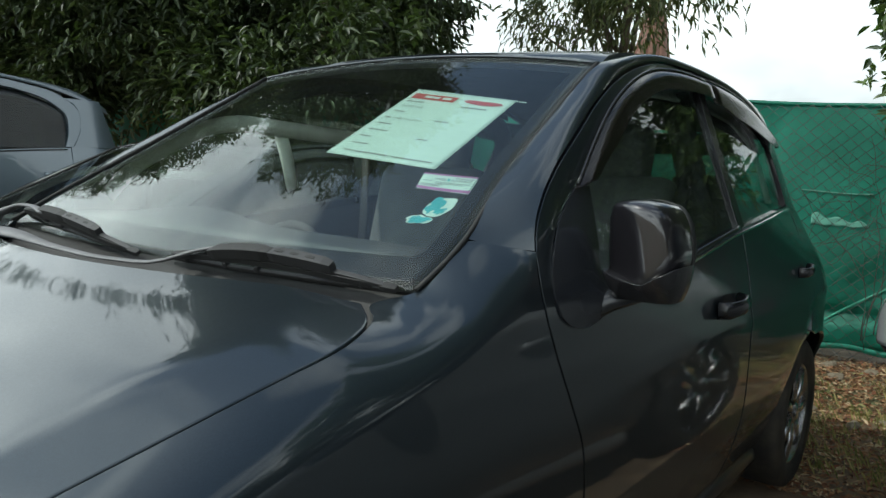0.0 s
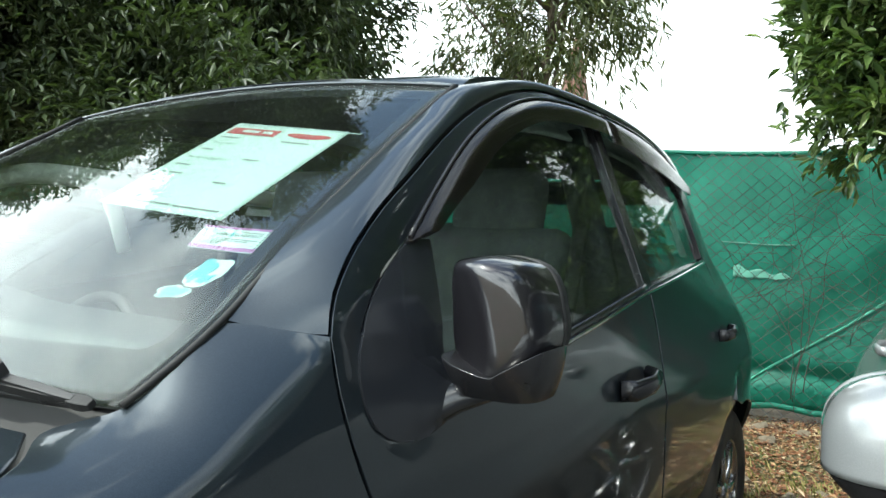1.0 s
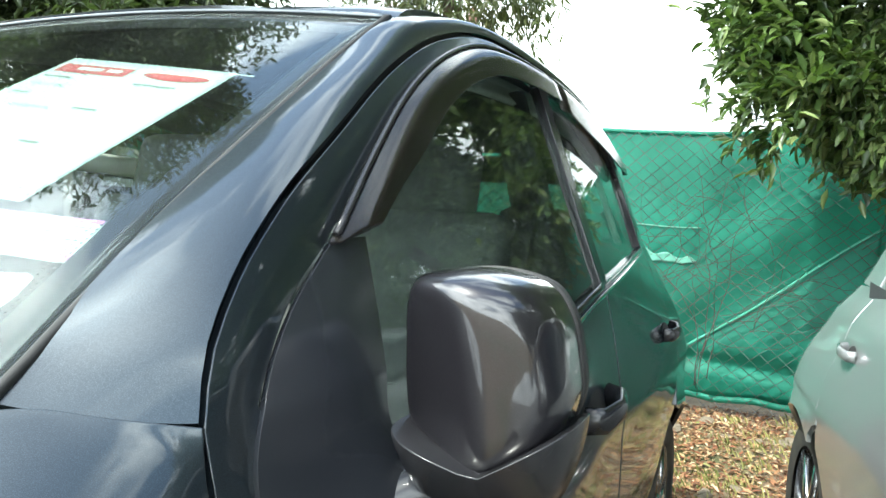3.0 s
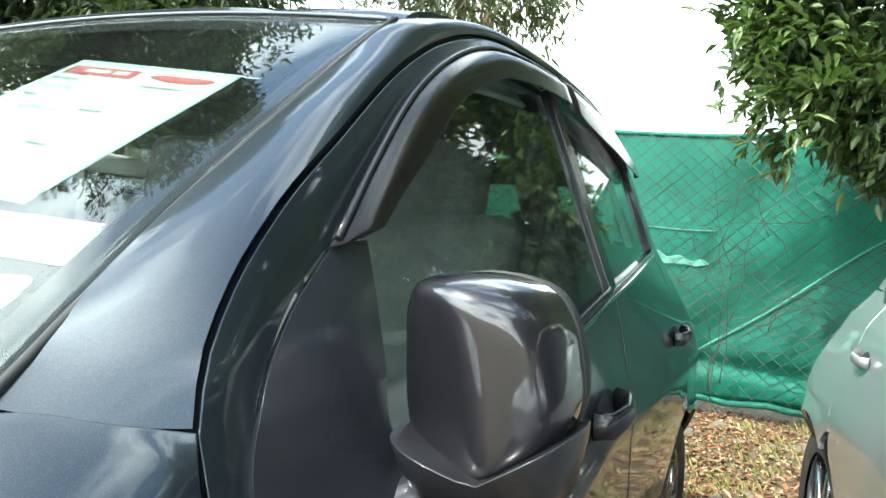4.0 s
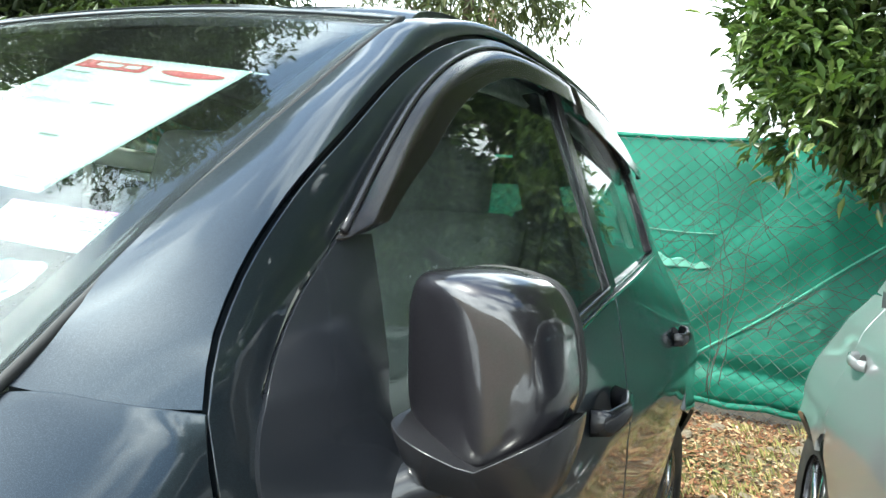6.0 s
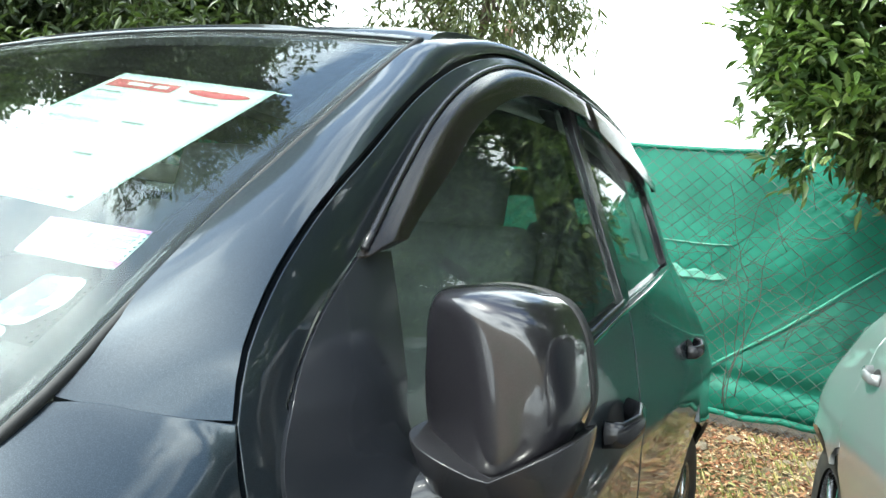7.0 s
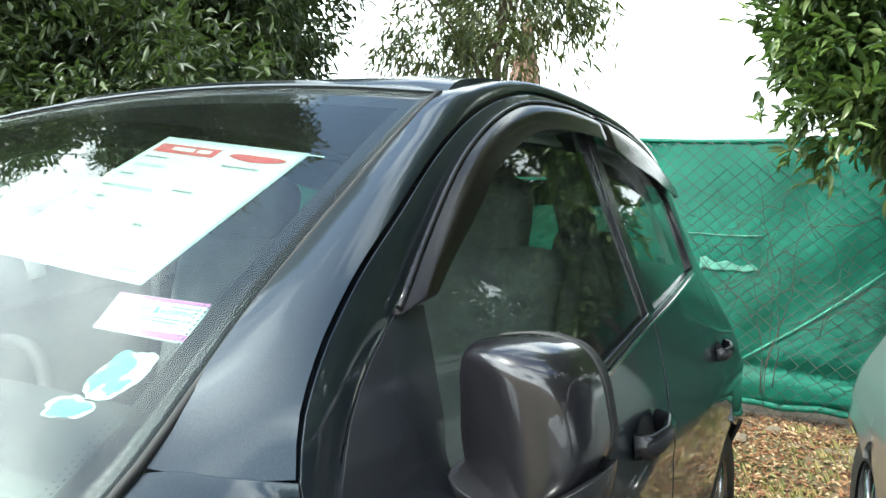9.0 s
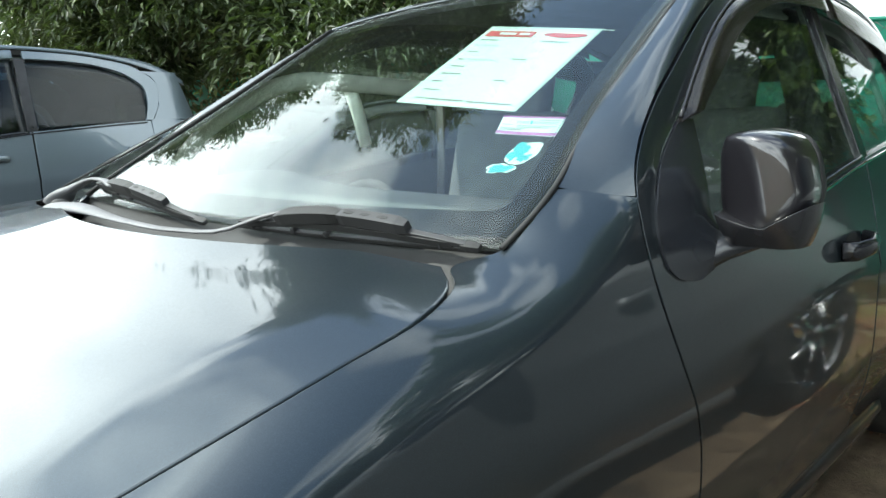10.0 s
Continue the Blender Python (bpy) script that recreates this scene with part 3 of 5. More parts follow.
        def rear_skin(u, v, s=s):
            yt = 2.556 + (3.35 - 2.556) * u
            zt = belt(yt) - 0.004
            z = zt + (0.245 - zt) * v
            dz = z - 0.30
            back = 3.35 - 0.10 * v
            if dz < ARCH and WHEEL_R - math.sqrt(max(0, (ARCH + 0.04) ** 2 - dz * dz)) < back:
                back = WHEEL_R - math.sqrt(max(0, (ARCH + 0.04) ** 2 - dz * dz))
            y0 = 2.556 - 0.05 * max(0.0, (0.7 - z)) ** 1.5
            return on_side(s, y0 + (back - y0) * u, z)

        rd = shell(part("rear_door", grid(rear_skin, 30, 26, (s, 0, 0), rd_m), paint_mat, car), 0.018, 0.0015)
        top_r = spline([(2.60, 1.525), (2.80, 1.521), (3.10, 1.497), (3.36, 1.435), (3.46, 1.355), (3.44, 1.22), (3.37, 1.12 + STYLE["belt"])])
        low_r = spline([(2.60, 1.479), (2.80, 1.475), (3.06, 1.453), (3.27, 1.392), (3.36, 1.32), (3.355, 1.21), (3.315, 1.12 + STYLE["belt"])])

        def rear_frame(u, v, s=s, top_r=top_r, low_r=low_r):
            a, b = top_r(u), low_r(u)
            return on_side(s, a[0] + (b[0] - a[0]) * v, a[1] + (b[1] - a[1]) * v, 0.002)

        shell(part("window_frame", grid(rear_frame, 40, 4, (s, 0, 0)), BLACK if visor else paint_mat, rd), 0.018, 0.003)

        def rear_pane(u, v, s=s):
            y = 2.565 + 0.80 * u
            za, zb = belt(y) - 0.02, np.interp(y, *np.array([(2.56, 1.475), (2.80, 1.471), (3.06, 1.449), (3.27, 1.39), (3.36, 1.32)]).T)
            return on_side(s, y, za + (zb - za) * v, -0.012)

        g = shell(part("rear_window", grid(rear_pane, 20, 12, (s, 0, 0)), glass_mat, rd), 0.004, 0)
        g.visible_shadow = False
        handle(rd, s, 3.19, handle_mat, 0.85 if visor else 0.7)

        if visor:
            edges = (
                (fd, [(1.528, 1.176), (1.666, 1.270), (1.80, 1.352), (1.94, 1.418), (2.16, 1.486), (2.36, 1.508), (2.615, 1.510)], [(1.575, 1.183), (1.655, 1.228), (1.735, 1.268), (1.89, 1.350), (2.01, 1.396), (2.17, 1.437), (2.37, 1.452), (2.62, 1.455)]),
                (rd, [(2.63, 1.514), (2.80, 1.511), (3.08, 1.487), (3.34, 1.424), (3.50, 1.374)], [(2.635, 1.440), (2.80, 1.412), (3.05, 1.384), (3.28, 1.350), (3.44, 1.338)]),
            )
            for who, vo, vi in edges:
                a_c, b_c = spline(vo), spline(vi)

                def hood_v(u, v, s=s, a_c=a_c, b_c=b_c):
                    a, b = a_c(u), b_c(u)
                    ends = min(1.0, u / 0.03 + 0.35, (1 - u) / 0.03 + 0.35)
                    off = 0.005 + 0.026 * math.sin(math.pi / 2 * min(1.0, v * 3.0)) * ends
                    return on_side(s, a[0] + (b[0] - a[0]) * v, a[1] + (b[1] - a[1]) * v, off)

                shell(part("rain_visor", grid(hood_v, 48, 8, (s, 0, 0)), SMOKE, who, "smoked acrylic rain visor over the window"), 0.003, 0.001)
                lip = [tuple(hood_v(0.01 + 0.98 * k / 40, 0.02) + Vector((s * 0.003, -0.001, 0.001))) for k in range(41)]
                part("visor_lip", tube(lip, 0.0042, 8), BLACK, who)

        # rear quarter and sill
        def quarter(u, v, s=s):
            z_top = belt_line(3.36) + 0.012 - 0.02 * u
            low = 0.30
            y = 3.358 + (0.40 + STYLE["boot"]) * u
            if abs(y - WHEEL_R) < ARCH:
                low = 0.30 + math.sqrt(ARCH**2 - (y - WHEEL_R) ** 2)
            z = z_top + (low - z_top) * v
            y -= STYLE["boot"] * u * ease((z - 0.80) / 0.25)
            lead = -0.075 * v * (1 - u)
            if z - 0.30 < ARCH:
                lead = 0.0
            return on_side(s, y + lead, z, 0.012 * math.exp(-(((math.hypot(y - WHEEL_R, z - 0.3) - ARCH) / 0.05) ** 2)))

        shell(part("rear_quarter", grid(quarter, 26, 20, (s, 0, 0)), paint_mat, car), 0.015, 0.003)

        def tail_post(u, v, s=s):
            z = 1.122 + 0.31 * v
            ya = np.interp(z, [1.12, 1.22, 1.355, 1.40, 1.43], [3.375, 3.445, 3.465, 3.43, 3.36])
            yb = 3.745 - 0.30 * max(0, z - 1.12)
            return on_side(s, ya + (yb - ya) * u, z, 0.0)

        shell(part("rear_post", grid(tail_post, 14, 10, (s, 0, 0)), paint_mat, car), 0.015, 0.003)

        def sill(u, v, s=s):
            y = 1.16 + 1.86 * u
            a = math.pi * v
            return Vector((s * (side_x(y, 0.24) - 0.02 + 0.03 * math.sin(a)), y, 0.21 + 0.045 * math.cos(a)))

        part("sill", grid(sill, 20, 8, (s, 0, 0)), paint_mat, car)
        (domed_mirror if black_frames else mirror)(car, s, mirror_mat, BLACK)
        wheel(car, s * 0.735, WHEEL_F, s, 7, STYLE["tyre"]), wheel(car, s * 0.738, WHEEL_R, s, 7, STYLE["tyre"])

        # wheel housings
        for yw in (WHEEL_F, WHEEL_R):
            def well(u, v, s=s, yw=yw):
                a = math.pi * u
                y, z = yw - ARCH * math.cos(a), 0.30 + ARCH * math.sin(a)
                return Vector((s * (min(0.80, side_x(y, z) - 0.02) - 0.30 * v), y, z))

            part("wheel_housing", grid(well, 18, 2, (0, 0, -1)), MATT, car)

        # inner side trim, pale, under the side windows and round them
        def lining(u, v, s=s):
            y = 1.45 + 1.95 * u
            return Vector((s * (side_x(y, 0.95) - 0.075), y, 0.35 + (belt(y) - 0.03 - 0.35) * v))

        part("door_lining", grid(lining, 12, 6, (-s, 0, 0)), DASH, car)
        pil = spline([(1.39, 1.07), (1.418, 1.116), (1.469, 1.171), (1.576, 1.243), (1.68, 1.297), (1.76, 1.316), (1.926, 1.316), (2.219, 1.304), (2.60, 1.29), (2.95, 1.26), (3.15, 1.20), (3.24, 1.08)] if s < 0 else [(1.34, 1.05), (1.50, 1.17), (1.70, 1.29), (1.88, 1.38), (2.12, 1.445), (2.50, 1.47), (2.9, 1.46), (3.2, 1.42), (3.42, 1.30), (3.38, 1.12)])

        def surround(u, v, s=s, pil=pil):
            y, z = pil(u)
            e = 1e-3
            q = np.array(pil(min(u + e, 1))) - np.array(pil(max(u - e, 0)))
            q /= np.linalg.norm(q)
            y, z = y + q[1] * 0.055 * (v - 0.35), z - q[0] * 0.055 * (v - 0.35)
            return Vector((s * (side_x(y, z) - 0.07 - 0.012 * math.sin(math.pi * v)), y, z))

        shell(part("pillar_lining", grid(surround, 50, 5, (-s, 0, 0)), LINER, car, "pale moulded trim round the door openings"), 0.01, 0)
        post = tube([(s * 0.68, 2.085, 1.10), (s * 0.67, 2.05, 1.20), (s * 0.66, 2.00, 1.31)] if s < 0 else [(s * 0.70, 2.53, 0.90), (s * 0.66, 2.55, 1.10), (s * 0.55, 2.56, 1.46)], [0.018 if s < 0 else 0.045, 0.020 if s < 0 else 0.035, 0.02 if s < 0 else 0.03], 10, flat=1.4)
        part("centre_post_lining", post, LINER if s < 0 else DASH, car)
        belt_strap = tube([(s * 0.66, 2.45, 1.30), (s * 0.63, 2.42, 1.0), (s * 0.60, 2.36, 0.62)], 0.022, 6, flat=0.12, up=(0, 1, 0))
        part("seat_belt", belt_strap, MATT, car)

    # roof and its lining
    rails = spline([(0.607, 1.885, 1.463), (0.595, 2.03, 1.505), (0.576, 2.30, 1.546), (0.568, 2.70, 1.552), (0.558, 3.10, 1.533), (0.534, 3.50, 1.476), (0.504, 3.70, 1.401)])
    arch = graph([(1.88, 0.044), (2.03, 0.024), (2.3, 0.016), (2.7, 0.034), (3.1, 0.040), (3.7, 0.036)])

    def roof(u, v, drop=0.0):
        w = 2 * u - 1
        e = rails(v)
        lead = (screen_at(w, 1.0).y + 0.018 - e[1]) * max(0.0, 1 - v * 4) ** 1.5
        z = e[2] + arch(e[1]) * (1 - w * w)
        if v < 0.001:
            z = screen_at(w, 1.0).z + 0.003
        z -= 0.008 * ease((abs(w) - 0.88) / 0.12) * max(0.0, 1 - v * 3)
        return Vector((w * e[0] * 1.010, e[1] + lead, z - drop))

    shell(part("roof", grid(roof, 40, 40, (0, 0, 1)), paint_mat, car), 0.012, 0.004)
    part("roof_lining", grid(lambda u, v: roof(u, 0.09 + 0.89 * v, 0.03), 20, 20, (0, 0, -1)), CLOTH, car)

    # windscreen, its black border and the roof edge strip
    ws = shell(part("windscreen", grid(lambda u, v: screen_at(2 * u - 1, v), 40, 30, (0, -0.5, 0.8)), SCREEN, car, "clean windscreen with a dark border"), 0.003, 0)
    ws.visible_shadow = False
    border = bmesh.new()
    for s in (-1, 1):
        grid(lambda u, v, s=s: screen_at(s * (1.0 - 0.088 * v - 0.05 * max(0, 0.1 - u) * v / 0.1), u, 0.005), 30, 3, (0, -0.5, 0.8), border)
    grid(lambda u, v: screen_at((2 * u - 1) * 0.93, 0.095 * v * (1 + 0.12 * (2 * u - 1) ** 4), 0.0072), 40, 3, (0, -0.5, 0.8), border)
    grid(lambda u, v: screen_at((2 * u - 1) * 0.93, 1 - 0.055 * v, 0.0072), 40, 3, (0, -0.5, 0.8), border)
    for s in (-1, 1):
        def corner(u, v, s=s):
            # rounded inner corner at the foot
            a = math.pi / 2 * u
            q = (0.862 + 0.052 * math.cos(a), 0.150 - 0.052 * math.sin(a))
            return screen_at(s * (q[0] + (0.914 - q[0]) * v), q[1] + (0.098 - q[1]) * v, 0.0064)

        grid(corner, 10, 2, (0, -0.5, 0.8), border)
    part("black_border", border, CERAMIC, ws)
    dots = bmesh.new()
    for s in (-1, 1):
        for k in range(110):
            for row in range(2):
                q = screen_at(s * (0.906 - 0.012 * row), 0.10 + 0.84 * (k + 0.5 * row) / 110, 0.005)
                r = 0.0017 - 0.0005 * row
                dots.faces.new([dots.verts.new(q + Vector((r * math.cos(w), r * math.sin(w) * 0.86, r * math.sin(w) * 0.5))) for w in [math.pi * i / 3 for i in range(6)]])
    tagged(part("border_dots", dots, CERAMIC, ws), "", "", "", "stuff")
    for s in (-1, 1):
        part("side_seal", tube([tuple(screen_at(s * 0.998, k / 24) + Vector((0, -0.002, 0.002))) for k in range(25)], 0.0045, 8), MATT, ws)
    part("roof_edge_strip", tube([tuple(screen_at(-1 + k / 20, 1.006) + Vector((0, 0.002, 0.001))) for k in range(41)], 0.004, 8), paint_mat, ws)

    # scuttle below the windscreen
    def scuttle(u, v):
        w = 2 * u - 1
        p, e = screen_at(w * 0.99, 0.015), bonnet(0.5 + 0.495 * w, 1.0)
        a = Vector((p.x, p.y, p.z - 0.004))
        b = Vector((w * 0.66, e.y - 0.05, e.z - 0.075))
        q = a + (b - a) * v
        q.z -= 0.045 * math.sin(math.pi * v) ** 0.7
        return q

    shell(part("scuttle_panel", grid(scuttle, 40, 8, (0, 0, 1)), MATT, car), 0.006, 0)

    # nose and tail
    def nose(u, v):
        w = 2 * u - 1
        e = hood_edge(0.0)
        half = 0.62 + 0.10 * math.sin(math.pi * min(1, v * 0.8))
        return Vector((w * half, -0.03 - 0.16 * (1 - abs(w) ** 2.5) - 0.07 * math.sin(math.pi * v) + 0.22 * abs(w) ** 5, e[2] + 0.03 * (1 - w * w) - 0.02 + (0.20 - e[2]) * v))

    shell(part("front_bumper", grid(nose, 40, 20, (0, -1, 0)), paint_mat, car), 0.02, 0.003)

    def tail(u, v):
        w = 2 * u - 1
        z = 0.30 + 1.11 * v
        half = side_x(3.75 + STYLE["boot"], z) if z < 1.4 else side_x(3.75, 1.4) - 0.3 * (z - 1.4)
        y = 3.745 + 0.12 * (1 - abs(w) ** 3) * (1 - 0.5 * v) - 0.40 * max(0, z - 1.05) + 0.06 * ease((0.68 - z) / 0.10) * (1 - abs(w) ** 6)
        y += STYLE["boot"] * ease((1.05 - z) / 0.25)
        return Vector((w * half, y, z))

    gate = grid(tail, 30, 24, (0, 1, 0))
    hole = [f for f in gate.faces if abs(f.calc_center_median().x) < 0.56 and 1.03 < f.calc_center_median().z < 1.335]
    bmesh.ops.delete(gate, geom=hole, context="FACES")
    shell(part("tailgate", gate, paint_mat, car), 0.02, 0.003)

    def tail_window(u, v):
        w = (2 * u - 1) * 0.82
        q = tail(0.5 + w / 2, 0.655 + 0.295 * v)
        return q + Vector((0, 0.008, 0.003))

    g = part("tailgate_window", grid(tail_window, 16, 8, (0, 1, 0)), glass_mat, car)
    shell(g, 0.004, 0).visible_shadow = False
    for s in (-1, 1):
        lamp = grid(lambda u, v, s=s: tail(0.5 + s * (0.40 + 0.09 * u), 0.42 + 0.22 * v) + Vector((0, 0.012, 0)), 4, 6, (0, 1, 0))
        shell(part("tail_lamp", lamp, REDLENS, car), 0.008, 0.002)

    # inside: floor, dashboard, wheel, seats
    part("floor_pan", box((1.42, 2.6, 0.05), (0, 2.35, 0.27), 0.01), MATT, car)
    part("bulkhead", box((1.40, 0.04, 0.62), (0, 1.12, 0.60), 0.01), MATT, car)

    def dash(u, v):
        w = 2 * u - 1
        pts = [(1.10, 0.985), (1.22, 1.020), (1.42, 1.030), (1.58, 1.005), (1.66, 0.94), (1.68, 0.80), (1.62, 0.62)]
        y, z = spline(pts)(v)
        hump = 0.035 * math.exp(-(((w * 0.70 + 0.36) / 0.17) ** 2)) * math.exp(-(((v - 0.42) / 0.16) ** 2))
        return Vector((w * (0.70 + 0.02 * v), y - 0.05 * w * w * (v > 0.3) + 0.06 * w * w * (v < 0.15), z + hump))

    part("dashboard", grid(dash, 40, 24, (0, 0.2, 1)), DASH, car)
    # a paler strip across the dashboard top, near the windscreen
    part("pale_dash_strip", grid(lambda u, v: dash(0.08 + 0.84 * u, 0.10 + 0.10 * v) + Vector((0, 0, 0.004)), 30, 4, (0, 0, 1)), DASHTOP, car)
    ring = [Vector((-0.36 + 0.185 * math.cos(a), 1.74 + 0.185 * math.sin(a) * 0.42, 0.83 + 0.185 * math.sin(a) * 0.91)) for a in [2 * math.pi * k / 32 for k in range(33)]]
    st = part("steering_wheel", tube(ring, 0.015, 8), MATT, car)
    part("steering_boss", box((0.15, 0.06, 0.12), (-0.36, 1.73, 0.83), 0.02), MATT, st)
    part("spoke_bar", tube([(-0.53, 1.74, 0.83), (-0.19, 1.74, 0.83)], 0.014, 8), MATT, st)
    for x in (-0.36, 0.36):
        seat(car, x, 2.12, 0.50, CLOTH)
    for x in (-0.36, 0.36):
        seat(car, x, 3.02, 0.62, CLOTH, -0.10)
    return car


# ---- ground ----
def _soil():
    k = Mat("dry_soil_and_grass", (0.16, 0.12, 0.08), 0.95)
    big, mid, fine = k.noise(0.55, 6.0, 0.6), k.noise(5.0, 8.0, 0.65), k.noise(60.0, 6.0, 0.7)
    earth = k.ramp(mid, [(0.30, (0.07, 0.05, 0.032)), (0.5, (0.17, 0.12, 0.075)), (0.7, (0.27, 0.20, 0.125))])
    grass = k.ramp(fine, [(0.3, (0.045, 0.06, 0.02)), (0.7, (0.13, 0.15, 0.055))])
    k.to(k.mix(k.ramp(big, [(0.48, (0, 0, 0)), (0.62, (1, 1, 1))]), earth, grass), "Base Color")
    return k.bump(k.mix(0.5, mid, fine), 0.9, 0.03).m


SOIL = _soil()


def ground_z(x, y):
    n = noise.noise(Vector((x * 0.7, y * 0.7, 3.0))) * 0.025 + noise.noise(Vector((x * 3.1, y * 3.1, 9.0))) * 0.010
    return n * min(1.0, max(0.0, (y - 3.9) / 0.8)) - 0.004


def ground():
    bm = bmesh.new()
    xs = sorted({*np.round(np.r_[np.linspace(-400, -8, 12), np.linspace(-8, 5, 90), np.linspace(5, 400, 12)], 3)})
    ys = sorted({*np.round(np.r_[np.linspace(-400, -5, 12), np.linspace(-5, 3, 20), np.linspace(3, 7.5, 60), np.linspace(7.5, 400, 14)], 3)})
    vs = [[bm.verts.new((x, y, ground_z(x, y) if abs(x) < 9 and -6 < y < 9 else -0.004)) for y in ys] for x in xs]
    for i in range(len(xs) - 1):
        for j in range(len(ys) - 1):
            bm.faces.new((vs[i][j], vs[i + 1][j], vs[i + 1][j + 1], vs[i][j + 1]))
    return tagged(part("ground", bm, SOIL), "dry brown soil with leaf litter and thin grass", "ground", kind="structure")


ground()


# ---- leaves and trees ----
def leaf_mat(name, dark, light, old, gloss=0.35):
    k = Mat(name, dark, gloss)
    r = k.island()
    k.to(k.ramp(r, [(0.0, dark), (0.55, light), (0.93, tuple((a + b) / 2 for a, b in zip(light, old))), (1.0, old)]), "Base Color")
    k.set("Subsurface Weight", 0.0)
    tr, mx = k.n.new("ShaderNodeBsdfTranslucent"), k.n.new("ShaderNodeMixShader")
    out = k.n["Material Output"]
    tr.inputs["Color"].default_value = (light[0] * 1.6, light[1] * 1.7, light[2] * 0.8, 1)
    mx.inputs["Fac"].default_value = 0.28
    k.l.new(k.b.outputs["BSDF"], mx.inputs[1])
    k.l.new(tr.outputs["BSDF"], mx.inputs[2])
    k.l.new(mx.outputs["Shader"], out.inputs["Surface"])
    return k.m


def _bark(name, a, b):
    k = Mat(name, a, 0.9)
    f = k.noise(9.0, 8.0, 0.7, (1, 1, 0.25))
    k.to(k.ramp(f, [(0.3, a), (0.7, b)]), "Base Color")
    return k.bump(f, 0.8, 0.02).m


BARK = _bark("grey_brown_bark", (0.06, 0.045, 0.03), (0.2, 0.16, 0.12))
LEAF_DARK = leaf_mat("dark_green_leaf", (0.015, 0.024, 0.010), (0.037, 0.058, 0.021), (0.12, 0.155, 0.06), 0.45)
LEAF_BRIGHT = leaf_mat("fresh_green_leaf", (0.020, 0.036, 0.013), (0.066, 0.112, 0.030), (0.26, 0.32, 0.12), 0.34)
LEAF_THIN = leaf_mat("olive_green_leaf", (0.04, 0.055, 0.022), (0.085, 0.11, 0.04), (0.16, 0.15, 0.06))


def leaf_cloud(rng, centres, outs, per, length, width, droop, spread):
    """Folded pointed leaves round twig ends: arrays for one mesh."""
    n = len(centres) * per
    c = np.repeat(centres, per, 0) + rng.normal(0, spread, (n, 3))
    d = np.repeat(outs, per, 0) + rng.normal(0, 0.75, (n, 3))
    d[:, 2] -= droop
    d /= np.linalg.norm(d, axis=1, keepdims=True)
    up = rng.normal(0, 0.45, (n, 3)) + (0, 0, 1)
    side = np.cross(d, up)
    side /= np.linalg.norm(side, axis=1, keepdims=True) + 1e-9
    nrm = np.cross(side, d)
    ln = (length * rng.uniform(0.6, 1.25, n))[:, None]
    wd = (width * rng.uniform(0.7, 1.2, n))[:, None]
    base, tip = c, c + d * ln - nrm * ln * 0.14
    m1, m2 = c + d * ln * 0.38, c + d * ln * 0.72 - nrm * ln * 0.04
    rise = nrm * wd * 0.28
    v = np.stack([base, m1 + side * wd * 0.5 + rise, m2 + side * wd * 0.32 + rise, tip, m2 - side * wd * 0.32 + rise, m1 - side * wd * 0.5 + rise, m1], 1).reshape(-1, 3)
    k = np.arange(n)[:, None] * 7
    f = [(k + np.array(q)).tolist() for q in ((0, 6, 1), (6, 3, 2, 1), (0, 5, 6), (6, 5, 4, 3))]
    return v, f[0] + f[1] + f[2] + f[3]


